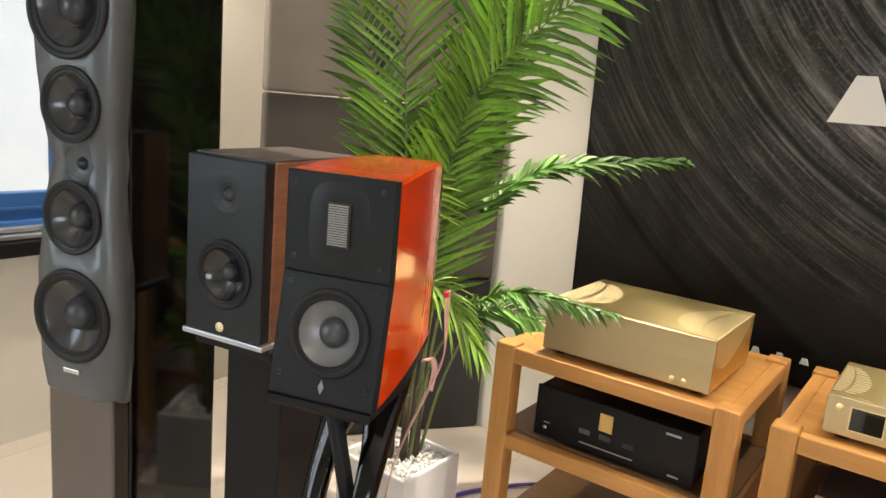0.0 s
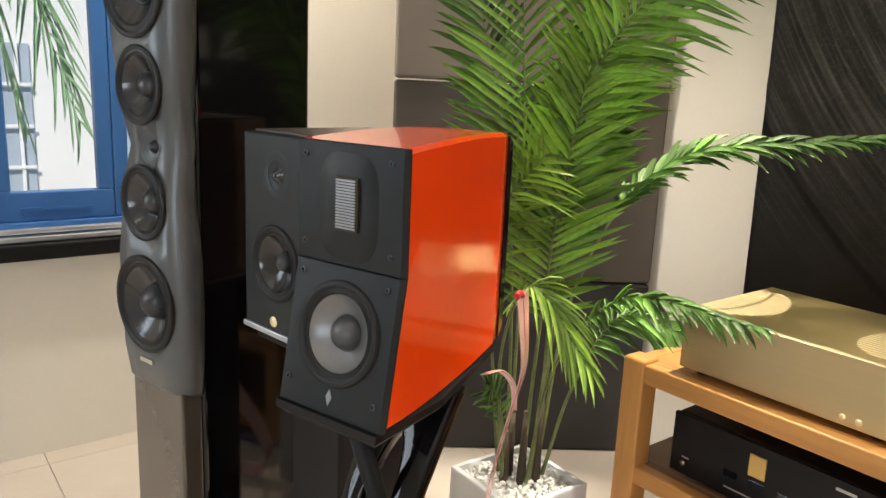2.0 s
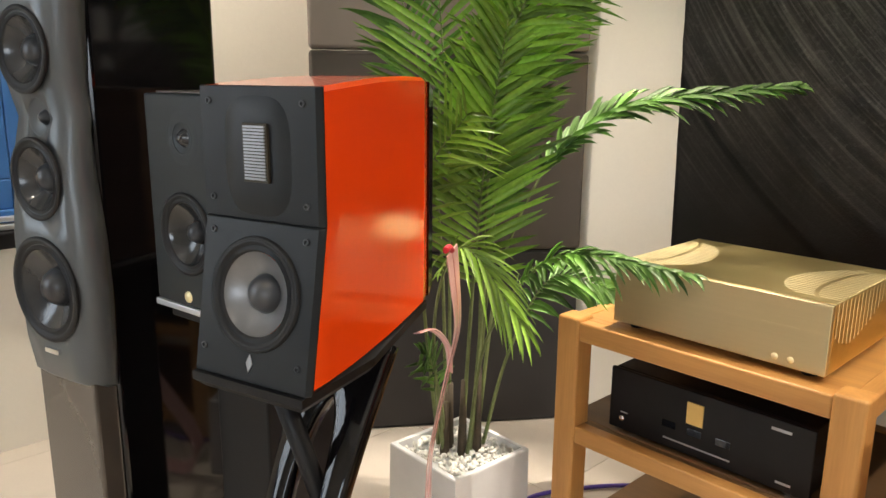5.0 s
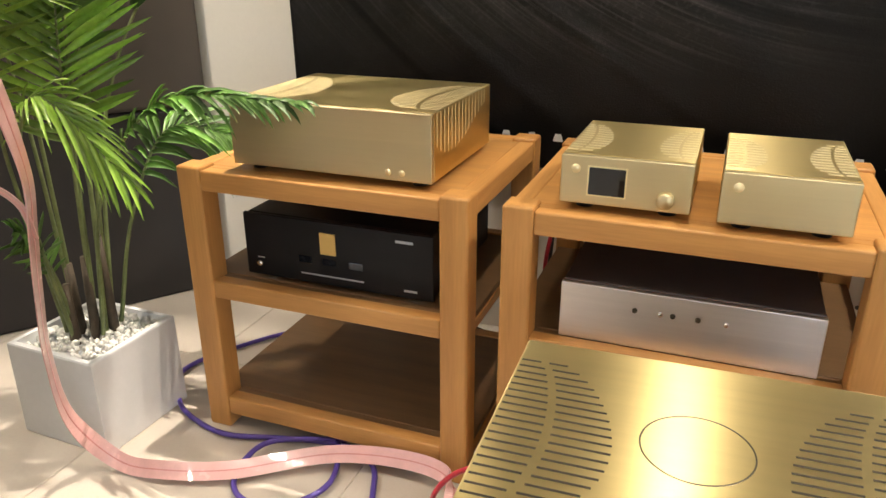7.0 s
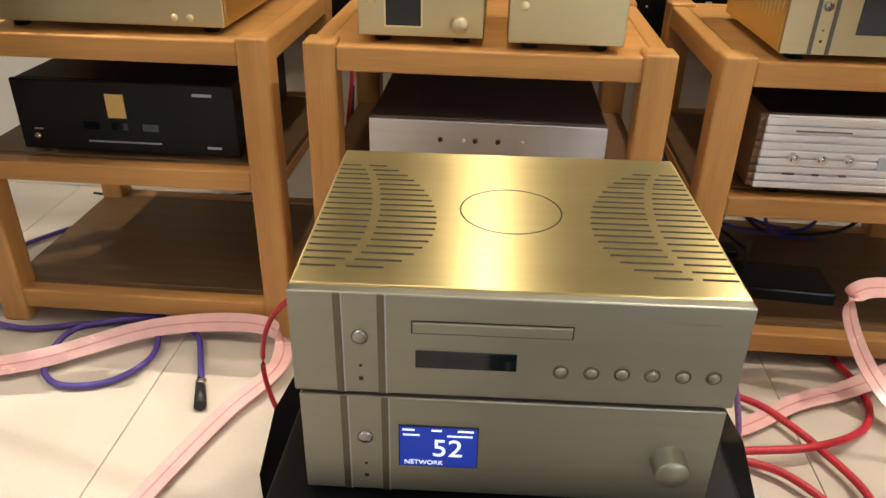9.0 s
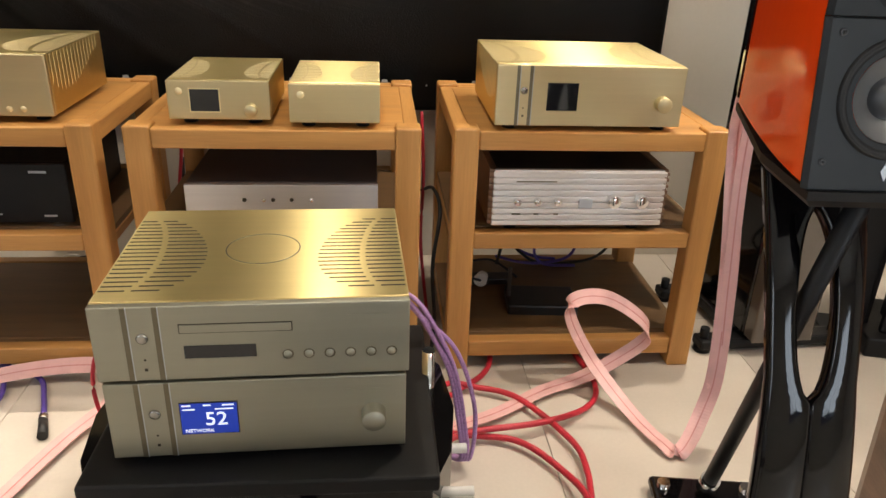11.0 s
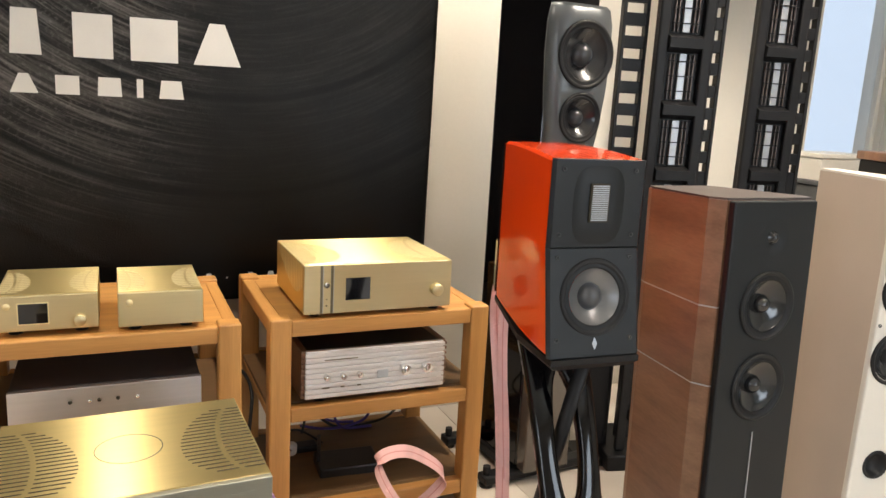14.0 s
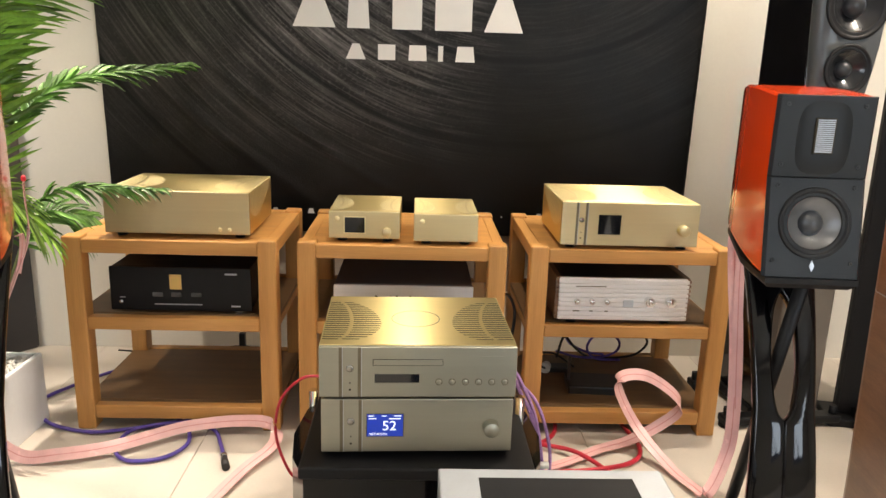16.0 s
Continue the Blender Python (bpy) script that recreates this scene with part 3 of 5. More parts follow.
def small_box(name, x0, x1, y0, y1, z0, z1, material, parent):
    """One small block; alike blocks share one mesh."""
    if material.name not in UNIT:
        b = bx(-0.5, 0.5, -0.5, 0.5, -0.5, 0.5)
        UNIT[material.name] = bpy.data.meshes.new("block")
        b.to_mesh(UNIT[material.name])
        b.free()
        UNIT[material.name].materials.append(material)
    ob = new(name, UNIT[material.name])
    ob.parent = parent
    ob.location, ob.scale = ((x0 + x1) / 2, (y0 + y1) / 2, (z0 + z1) / 2), (abs(x1 - x0), y1 - y0, z1 - z0)
    return ob


def vents(parent, w, d, z, material, n=17, v0=0.11, v1=0.87, k=1.0, half=0.0016):
    """Leaf-shaped fields of fine slots on both sides of a top plate."""
    for side in (-1, 1):
        for j in range(n):
            v = v0 + (v1 - v0) * (j + 0.5) / n
            p = (v - 0.48) / 0.40
            s = math.sqrt(max(0.0, 1 - (p + 0.18 * (1 - p * p)) ** 2))
            spine, arc = (0.020 + 0.046 * s) * k, (0.030 + 0.108 * s) * k
            for lo, hi in ((0.004, spine - 0.005 * k), (spine + 0.005 * k, arc)):
                if hi - lo > 0.006:
                    small_box("slot", side * (w / 2 - lo), side * (w / 2 - hi), v * d - half, v * d + half, z - 0.002, z + 0.0005, material, parent)


def side_vents(parent, w, d, h, material):
    for side in (-1, 1):
        for j in range(15):
            v = 0.08 + 0.8 * j / 14
            deep = h * (0.22 + 0.40 * math.sin(math.pi * min(1, (j + 1.5) / 15) ** 0.7))
            x = side * w / 2
            small_box("side_slot", x - side * 0.002, x + side * 0.0006, v * d - 0.002, v * d + 0.002, h - deep, h - 0.003, material, parent)


def knob(parent, x, z, r, length, material, name="knob"):
    return part(name, lathe([(0, -length), (r * 0.9, -length), (r, -length + 0.002), (r, 0.0)], x, 0, z, 28), material, parent)


def gold_box(name, label, category, m, w, d, h, slots, group="", front=None):
    g = thing(name, label, category, m, group)
    part("case", bx(-w / 2, w / 2, 0.014, d, 0.014, h, 0.0025), gold, g)
    part("front_panel", bx(-w / 2, w / 2, 0, 0.0135, 0.014, h - 0.001, 0.002), front or gold_front, g)
    for x in (-w / 2 + 0.04, w / 2 - 0.04):
        for y in (0.04, d - 0.04):
            part("foot", cyl((x, y, 0), (x, y, 0.0145), 0.016, seg=16), black_metal, g)
    return g


def strips(g, w, h, x, gap=0.043):
    """Two upright grooves with a button strip between them."""
    for dx in (0, gap):
        part("groove", bx(-w / 2 + x + dx, -w / 2 + x + dx + 0.0075, -0.0006, 0.004, 0.014, h - 0.002, 0.0004), groove, g, "recessed dark metal groove")
        # highlight along the groove's edge, drawn as a thin bright strip
        part("groove_glint", bx(-w / 2 + x + dx + 0.0076, -w / 2 + x + dx + 0.0090, -0.0005, 0.004, 0.014, h - 0.002), silver_trim, g)
    part("button", lathe([(0, -0.003), (0.006, -0.003), (0.0085, -0.0015), (0.0085, 0.001)], -w / 2 + x + (gap + 0.0075) / 2, 0, h * 0.62, 24), cap_metal, g, "round metal power button")
    bars("indicator", [(-w / 2 + x + (gap + 0.0075) / 2, h * 0.36, 0.003, 0.003), (-w / 2 + x + (gap + 0.0075) / 2, h * 0.24, 0.0045, 0.0045)], 0, slot_dark, g)


RW = 0.654
amp = gold_box("power_amplifier", "large brushed gold power amplifier on an oak rack", "amplifier", pose(0.167, 2.353, RW), 0.458, 0.365, 0.152, gold_rib)
# slots drawn bright: the reflected lamps are put into their colour
vents(amp, 0.458, 0.365, 0.152, gold_rib, 20, k=1.0, half=0.0027)
side_vents(amp, 0.458, 0.365, 0.152, gold_rib)
for x in (0.135, 0.165):
    part("button", lathe([(0, -0.002), (0.006, -0.002), (0.007, 0.0)], x, 0, 0.030, 20), gold_rib, amp)
bars("print", [(0.14, 0.093, 0.07, 0.004)], 0, gold_front, amp, "faint maker's mark")

amp = gold_box("integrated_amplifier", "brushed gold amplifier with a black screen on an oak rack", "amplifier", pose(1.618, 2.322, RW), 0.447, 0.37, 0.155, gold_rib)
vents(amp, 0.447, 0.37, 0.155, gold_rib, 20, k=1.0, half=0.0029)
side_vents(amp, 0.447, 0.37, 0.155, gold_rib)
strips(amp, 0.447, 0.155, 0.046, 0.030)
part("screen", bx(-0.104, -0.031, -0.0012, 0.004, 0.050, 0.115, 0.0006), screen_dark, amp, "square black screen")
knob(amp, 0.172, 0.070, 0.018, 0.024, gold_front)
bars("print", [(0.165, 0.112, 0.055, 0.004)], 0, gold_front, amp, "faint maker's mark")

for cx, lab, scr in ((0.763, "small brushed gold streamer with a dark screen and knob", True), (1.025, "small brushed gold power supply with one button", False)):
    wd = 0.228 if scr else 0.206
    g = gold_box("streamer" if scr else "power_supply", lab, "hi-fi unit", pose(cx, 2.345 if scr else 2.325, RW), wd, 0.295, 0.103, gold_rib, "small gold units on the middle rack")
    vents(g, wd, 0.295, 0.103, gold_rib, 12, k=0.5, half=0.0048)
    part("button", lathe([(0, -0.003), (0.006, -0.003), (0.0085, 0.0)], -wd / 2 + 0.027, 0, 0.078, 20), gold_rib, g)
    if scr:
        part("bezel", bx(-0.066, 0.004, -0.0008, 0.004, 0.030, 0.086, 0.0005), gold_rib, g)
        part("screen", bx(-0.063, 0.001, -0.0016, 0.003, 0.033, 0.083, 0.0005), screen_dark, g)
        knob(g, 0.072, 0.038, 0.0145, 0.018, gold_front)

# silver amplifier on the middle rack's shelf
g = thing("silver_amplifier", "silver amplifier with a dark lid on a rack shelf", "amplifier", pose(0.893, 2.345, 0.384))
part("case", bx(-0.228, 0.228, 0.014, 0.40, 0.012, 0.128, 0.003), steel_grey, g, "dark brown-grey lid")
part("front_panel", bx(-0.230, 0.230, 0, 0.0135, 0.010, 0.126, 0.002), silver, g)
for i, x in enumerate((-0.09, -0.044, -0.022, 0.022, 0.07)):
    part("button", lathe([(0, -0.004), (0.0042, -0.004), (0.005, 0.0)], x, 0, 0.088, 16), chrome if i in (1, 4) else slot_dark, g)
for x in (-0.19, 0.19):
    for y in (0.04, 0.35):
        part("foot", cyl((x, y, 0), (x, y, 0.012), 0.018, seg=16), black_metal, g)

# silver amplifier with walnut cheeks
g = thing("silver_amplifier", "ribbed silver amplifier with walnut comb-jointed sides on a shelf", "amplifier", pose(1.618, 2.325, 0.384))
part("case", bx(-0.205, 0.205, 0.02, 0.36, 0.030, 0.170, 0.003), black_metal, g)
fp = part("front_panel", bx(-0.212, 0.212, 0.004, 0.02, 0.028, 0.172, 0.001), silver, g)
for i in range(9):
    z = 0.031 + i * 0.0157
    part("rib", bx(-0.216, 0.216, -0.003, 0.0045, z, z + 0.0122, 0.002), silver, fp)
for sd in (-1, 1):
    ck = part("cheek", bx(min(sd * 0.206, sd * 0.224), max(sd * 0.206, sd * 0.224), 0.012, 0.36, 0.028, 0.172, 0.002), walnut_y, g, "walnut side cheek")
    b = bmesh.new()
    for i in range(9):
        z = 0.032 + i * 0.0157
        bx(min(sd * 0.214, sd * 0.2255), max(sd * 0.214, sd * 0.2255), 0.006, 0.0125, z + 0.001, z + 0.009, 0.001, bm=b)
    part("finger_joint", b, walnut_y, ck)
for x in (-0.155, -0.105, -0.055):
    knob(g, x, 0.095, 0.009, 0.018, chrome, "switch")
for x in (0.085, 0.155):
    knob(g, x, 0.098, 0.016, 0.024, chrome)
part("screen", bx(0.0, 0.034, -0.0042, 0.004, 0.076, 0.100, 0.0006), silver_trim, g, "small pale display window")
bars("print", [(-0.155, 0.060, 0.022, 0.003), (-0.105, 0.060, 0.012, 0.003), (-0.055, 0.060, 0.012, 0.003), (-0.11, 0.145, 0.10, 0.003)], -0.003, groove, g)
for x in (-0.16, 0.16):
    for y in (0.05, 0.31):
        part("foot", cyl((x, y, 0), (x, y, 0.030), 0.018, seg=16), black_metal, g)
part("plug", cyl((0.224, 0.25, 0.06), (0.29, 0.24, 0.06), 0.007, seg=12), cable_black, g)

# black power conditioner
g = thing("power_conditioner", "black power conditioner with a gold badge on a shelf", "power conditioner", pose(0.160, 2.372, 0.384))
part("case", bx(-0.225, 0.225, 0.012, 0.39, 0.020, 0.166, 0.004), black_metal, g)
part("front_panel", bx(-0.230, 0.230, 0, 0.0115, 0.018, 0.166, 0.003), black_metal, g)
part("badge", bx(-0.035, 0.003, -0.003, 0.001, 0.092, 0.142, 0.0008), badge_gold, g, "square gold badge")
for x in (-0.075, -0.015, 0.050):
    part("display", bx(x - 0.017, x + 0.017, -0.0016, 0.002, 0.066, 0.082, 0.0006), screen_dark, g)
bars("print", [(-0.01, 0.040, 0.155, 0.0035), (0.165, 0.146, 0.04, 0.006), (0.178, 0.036, 0.03, 0.005), (-0.19, 0.062, 0.018, 0.003)], 0, silver_trim, g, "small unreadable print")
part("button", lathe([(0, -0.004), (0.006, -0.004), (0.007, 0)], -0.195, 0, 0.046, 20), chrome, g)
for x in (-0.185, 0.185):
    for y in (0.035, 0.35):
        part("foot", lathe([(0, 0), (0.022, 0), (0.024, 0.004), (0.024, 0.018)], 0, 0, 0, 24), chrome, g).matrix_local = pose(x, y, 0, 90, 0, 0)

# ---- the gold stack in the middle ----
ST = pose(0.941, 1.580, 0.3250, 0, 0, 2.0)
low = gold_box("network_player", "gold network amplifier with a lit blue screen on a black cabinet", "hi-fi unit", ST, 0.444, 0.37, 0.148, slot_dark, "stack of gold units", champagne)
strips(low, 0.444, 0.148, 0.043)
part("screen", bx(-0.118, -0.032, -0.0012, 0.003, 0.053, 0.111, 0.0006), screen_dark, low)
part("screen_image", bx(-0.1165, -0.0335, -0.0018, 0.001, 0.0545, 0.1095), screen_blue, low, "lit blue screen")
words("52", 0.034, -0.082, -0.0022, 0.070, low, screen_text)
words("NETWORK", 0.0085, -0.112, -0.0022, 0.0575, low, screen_text)
bars("screen_print", [(-0.107, 0.106, 0.013, 0.0020), (-0.077, 0.106, 0.011, 0.0020), (-0.046, 0.106, 0.017, 0.0020), (-0.104, 0.099, 0.018, 0.0018), (-0.052, 0.099, 0.027, 0.0018)], -0.0019, screen_text, low, "tiny unreadable print")
part("knob", lathe([(0, -0.024), (0.017, -0.024), (0.0185, -0.022), (0.0185, -0.003), (0.0195, 0)], 0.172, 0, 0.078, 32), champagne, low)
bars("print", [(0.165, 0.122, 0.07, 0.005)], 0, champagne, low, "faint maker's mark")
up = gold_box("disc_player", "gold disc player with slotted top stacked on a gold unit", "hi-fi unit", ST @ pose(0, 0.0, 0.138), 0.452, 0.372, 0.137, slot_dark, "stack of gold units", champagne)
vents(up, 0.452, 0.372, 0.137, slot_dark, 19)
strips(up, 0.452, 0.137, 0.045)
b = lathe([(0.0605, 0.0), (0.0605, 0.0006), (0.0587, 0.0006), (0.0587, 0.0)], 0, 0, 0, 64)
ring = part("ring", b, groove, up, "thin engraved circle")
ring.matrix_local = pose(-0.002, 0.193, 0.1368, 90, 0, 0)
tray = part("disc_tray", bx(-0.103, 0.054, -0.0025, 0.002, 0.093, 0.1055, 0.001), champagne, up, "closed disc tray")
part("tray_gap", bx(-0.1045, 0.0555, -0.0004, 0.001, 0.0915, 0.107), slot_dark, up)
part("screen", bx(-0.1, 0.002, -0.0012, 0.003, 0.050, 0.071, 0.0006), screen_dark, up)
for i in range(6):
    bt = part("button", lathe([(0, -0.0022), (0.0054, -0.0022), (0.0060, -0.0014), (0.0060, 0.001)], 0.047 + i * 0.0305, 0, 0.052, 24), champagne, up)
    part("button_ring", lathe([(0.0063, 0.001), (0.0063, -0.0008), (0.0082, -0.0008), (0.0084, 0.001)], 0.047 + i * 0.0305, 0, 0.052, 24), groove, bt)
bars("print", [(0.165, 0.113, 0.06, 0.004)], 0, champagne, up, "faint maker's mark")

# black cabinet under the stack
g = thing("black_cabinet", "black lacquered cabinet under the gold stack", "cabinet", pose(0.943, 1.525, 0))
part("top", bx(-0.272, 0.272, 0.0, 0.47, 0.294, 0.3245, 0.006, 3), black_matt, g)
out = [(-0.262, 0.012), (0.262, 0.012), (0.30, 0.10), (0.315, 0.22), (0.30, 0.36), (0.24, 0.45), (-0.24, 0.45), (-0.30, 0.36), (-0.315, 0.22), (-0.30, 0.10)]
part("body", loft([[(x, y, 0.02) for x, y in out], [(x, y, 0.2935) for x, y in out]]), black_gloss, g)
for x, y, z in ((-0.292, 0.415, 0.325), (0.272, 0.29, 0.372)):
    part("post", cyl((x, y, 0.02), (x, y, z), 0.0125, seg=20), chrome, g, "round chrome post")
for y in (0.06, 0.17):
    part("terminal", cyl((0.27, y, 0.24), (0.335, y, 0.24), 0.009, seg=14), plastic_white, g)

g = thing("silver_player", "low silver player with a black inset lid on a black stand", "hi-fi unit", pose(1.206, 0.910, 0.362))
part("case", bx(-0.224, 0.224, 0, 0.425, 0, 0.078, 0.004), silver_trim, g)
part("lid", bx(-0.146, 0.158, 0.03, 0.390, 0.0765, 0.080, 0.002), black_metal, g)
g = thing("low_stand", "low black stand under a silver player", "stand", pose(1.206, 0.910, 0))
part("board", bx(-0.25, 0.25, 0, 0.42, 0.335, 0.362, 0.004), black_matt, g)
for x in (-0.22, 0.22):
    for y in (0.03, 0.39):
        part("leg", cyl((x, y, 0), (x, y, 0.336), 0.018, seg=16), black_matt, g)


# ---- loudspeakers ----
def bore(ob, holes):
    """Cuts round holes (x, z, radius, y0, y1) through a part along y."""
    b = bmesh.new()
    for x, z, r, y0, y1 in holes:
        cyl((x, y0, z), (x, y1, z), r, seg=44, bm=b)
    bmesh.ops.recalc_face_normals(b, faces=b.faces)
    me = bpy.data.meshes.new("bore")
    b.to_mesh(me)
    b.free()
    tool, blank = new("bore", me), new("blank", ob.data)
    mod = blank.modifiers.new("bore", "BOOLEAN")
    mod.operation, mod.object, mod.solver = "DIFFERENCE", tool, "EXACT"
    deps = bpy.context.evaluated_depsgraph_get()
    deps.update()
    ob.data = bpy.data.meshes.new_from_object(blank.evaluated_get(deps))
    bpy.data.objects.remove(blank)
    bpy.data.objects.remove(tool)
    bpy.data.meshes.remove(me)


def driver(parent, x, y, z, r, cone, cap, phase=False, cone_d=0.022):
    """A cone driver: rubber ring and surround, cone and cap."""
    w = part("woofer", lathe([(r * 1.16, 0.002), (r * 1.16, -0.003), (r * 1.10, -0.005), (r * 1.03, -0.004), (r * 0.99, 0.002), (r * 0.93, -0.0045), (r * 0.87, 0.002), (r * 0.86, 0.006)], x, y, z, 44), rubber, parent, "", True)
    part("cone", lathe([(r * 0.872, 0.001), (r * 0.80, 0.006), (r * 0.55, cone_d * 0.72), (r * 0.33, cone_d)], x, y, z, 44), cone, w)
    rc = r * (0.30 if phase else 0.42)
    part("dust_cap", lathe([(0, cone_d - rc * 0.85), (rc * 0.45, cone_d - rc * 0.78), (rc * 0.8, cone_d - rc * 0.5), (rc, cone_d - rc * 0.1), (rc, cone_d + 0.002)], x, y, z, 32), cap, w)
    return w


def screw(parent, x, y, z, r=0.0045):
    s = part("screw", lathe([(r * 0.45, -0.0005), (r * 0.5, -0.0022), (r, -0.0018), (r * 1.1, 0.001)], x, y, z, 14), cap_dark, parent)
    return s


def orange_speaker(m):
    """Stand-mount loudspeaker; its front is at y = 0 and its underside at z = 0."""
    s = thing("bookshelf_speaker", "orange lacquered stand loudspeaker with black baffle and ribbon tweeter", "loudspeaker", m, "pair of orange loudspeakers")
    hw, h, crease = 0.100, 0.372, 0.205

    def face(z):
        return -0.010 + 0.036 * min(1.0, z / crease)

    def lean(ob, y, z):
        """Turns a part of the front to the slope of the baffle."""
        ob.matrix_local = pose(0, y, z, -10.0 if z < crease else 0, 0, 0) @ pose(0, -y, -z)
        return ob

    for name, z0, z1 in (("lower_baffle", 0.0, crease - 0.0004), ("upper_baffle", crease + 0.0004, h)):
        rows = []
        for z, inset in ((z0, 0.0015), (z0 + 0.0015, 0.0), (z1 - 0.0015, 0.0), (z1, 0.0015)):
            f = face(z) + inset
            c = 0.006
            rows.append([(-hw + c, f, z), (hw - c, f, z), (hw, f + c, z), (hw, face(z) + 0.0085, z), (-hw, face(z) + 0.0085, z), (-hw, f + c, z)])
        bf = part(name, loft(rows), baffle_black, s)
        if z0 == 0.0:
            bore(bf, [(0, 0.113, 0.0560, -0.06, 0.05)])
    n, rows = 12, []
    for i in range(n + 1):
        v = i / n
        w = hw - 0.037 * v ** 1.5 - (0.006 if i == n else 0)
        zb, zt = 0.002 + 0.034 * v ** 1.4, h + 0.013 * math.sin(v * 2.2)
        c = 0.006
        ring = []
        for x, z in ((-w + c, zb), (w - c, zb), (w, zb + c), (w, crease), (w, zt - c), (w - c, zt), (-w + c, zt), (-w, zt - c), (-w, crease), (-w, zb + c)):
            ring.append((x, (face(min(z, h)) + 0.0088) * (1 - v) + 0.335 * v, z))
        rows.append(ring)
    part("cabinet", loft(rows, caps=False), orange, s)
    part("back_panel", loft([[(x * k, y, zz * k + 0.215 * (1 - k)) for x, zz in ((-0.060, 0.040), (0.060, 0.040), (0.060, 0.378), (-0.060, 0.378))] for y, k in ((0.3352, 1.0), (0.354, 0.93))]), black_gloss, s)
    part("base_plate", loft([[(-0.095 + c, -0.016 + c, z), (0.095 - c, -0.016 + c, z), (0.092 - c, 0.14, z + 0.004), (0.062 - c, 0.328 - c, z + 0.034), (-0.062 + c, 0.328 - c, z + 0.034), (-0.092 + c, 0.14, z + 0.004)] for z, c in ((-0.024, 0.012), (-0.012, 0.0), (-0.0005, 0.0))]), black_matt, s)
    yu = face(0.290)
    b = loft([[(0.056 * math.copysign(abs(math.cos(a)) ** 0.6, math.cos(a)) * k, face(0.285) + d, 0.286 + 0.076 * k * math.copysign(abs(math.sin(a)) ** 0.6, math.sin(a))) for a in (2 * math.pi * i / 32 for i in range(32))] for k, d in ((1.0, 0.001), (0.97, -0.0003), (0.5, -0.0003))])
    plate = part("tweeter_plate", b, baffle_black, s, "shallow rounded horn plate", True)
    tw = part("ribbon_tweeter", bx(-0.0205, 0.0205, yu - 0.0045, yu + 0.004, 0.254, 0.327, 0.001), slot_dark, s)
    lean(tw, yu, 0.290)
    for i in range(17):
        z = 0.2575 + i * 0.0040
        part("louvre", bx(-0.0175, 0.0175, yu - 0.0062, yu - 0.0035, z, z + 0.0026, 0.0004, 1), ribbon_silver, tw)
    yl = face(0.113) - 0.0005
    ring = part("chassis_ring", lathe([(0.0755, 0.003), (0.0735, -0.003), (0.0705, -0.0045), (0.068, 0.0)], 0, yl, 0.113, 48), rubber, s, "", True)
    lean(ring, yl, 0.113)
    lean(driver(s, 0, yl, 0.113, 0.0625, cone_grey, cap_grey), yl, 0.113)
    for x, z in ((-0.079, 0.353), (0.075, 0.352), (-0.079, 0.231), (0.077, 0.230), (-0.079, 0.188), (0.077, 0.187), (-0.081, 0.035), (0.079, 0.033)):
        lean(screw(s, x, face(z), z), face(z), z)
    b = prism([(0, 0.013), (0.0055, 0.025), (0, 0.037), (-0.0055, 0.025)], face(0.025) - 0.0012, face(0.025) + 0.003)
    lean(part("emblem", b, ribbon_silver, s, "small silver emblem"), face(0.025), 0.025)
    return s


def speaker_stand(m, z):
    """Crossed stand under a loudspeaker whose underside is at z above the floor."""
    s = thing("speaker_stand", "glossy black stand with a pierced blade and a crossing tube", "speaker stand", m, "pair of loudspeaker stands")
    line = spline([(0, 0.195, z + 0.012), (0, 0.075, 0.60), (0, -0.02, 0.35), (0, -0.075, 0.022)], 16)
    b, n = bmesh.new(), len(line) - 1
    for side in (-1, 1):
        rows = []
        for i, c in enumerate(line):
            d = (line[min(i + 1, n)] - line[max(i - 1, 0)]).normalized()
            nrm = d.cross(Vector((1, 0, 0))).normalized()
            wo = 0.066 + 0.012 * abs(c.z - 0.5) / 0.3
            k = (c.z - 0.597) / 0.128
            wh = 0.029 * math.sqrt(1 - k * k) if abs(k) < 1 else 0.0
            rows.append([c + Vector((side * x, 0, 0)) + nrm * q for x, q in ((wh, -0.012), (wh + 0.005, -0.014), (wo - 0.008, -0.014), (wo, -0.007), (wo, 0.007), (wo - 0.008, 0.014), (wh + 0.005, 0.014), (wh, 0.012))])
        loft(rows, bm=b, smooth=True)
    part("blade", b, black_gloss, s, "glossy black blade with an oval opening")
    part("tube", cyl((0, 0.025, z - 0.005), (0, 0.305, 0.05), 0.015, seg=20), black_matt, s, "round satin black tube")
    part("collar", cyl((0, 0.293, 0.080), (0, 0.307, 0.044), 0.020, seg=20), chrome, s)
    b = bx(-0.11, 0.11, 0.27, 0.35, 0.012, 0.036, 0.010, 3)
    bx(-0.04, 0.04, -0.06, 0.28, 0.012, 0.032, 0.006, bm=b)
    bx(-0.13, 0.13, -0.12, -0.04, 0.012, 0.036, 0.010, 3, bm=b)
    part("base", b, black_gloss, s)
    for x, y in ((-0.085, 0.315), (0.085, 0.315), (-0.10, -0.08), (0.10, -0.08)):
        part("bolt", cyl((x, y, 0.0), (x, y, 0.048), 0.013, seg=18), chrome, s)
    return s


LS, RS = pose(0.012, 1.425, 0, 0, 0, 16), pose(1.756, 1.482, 0, 0, 0, -8)
sp = orange_speaker(pose(0.024, 1.402, 0.816, 0, 0, 16.5))
copy_thing(sp, pose(1.750, 1.472, 0.813, 0, 0, -4))
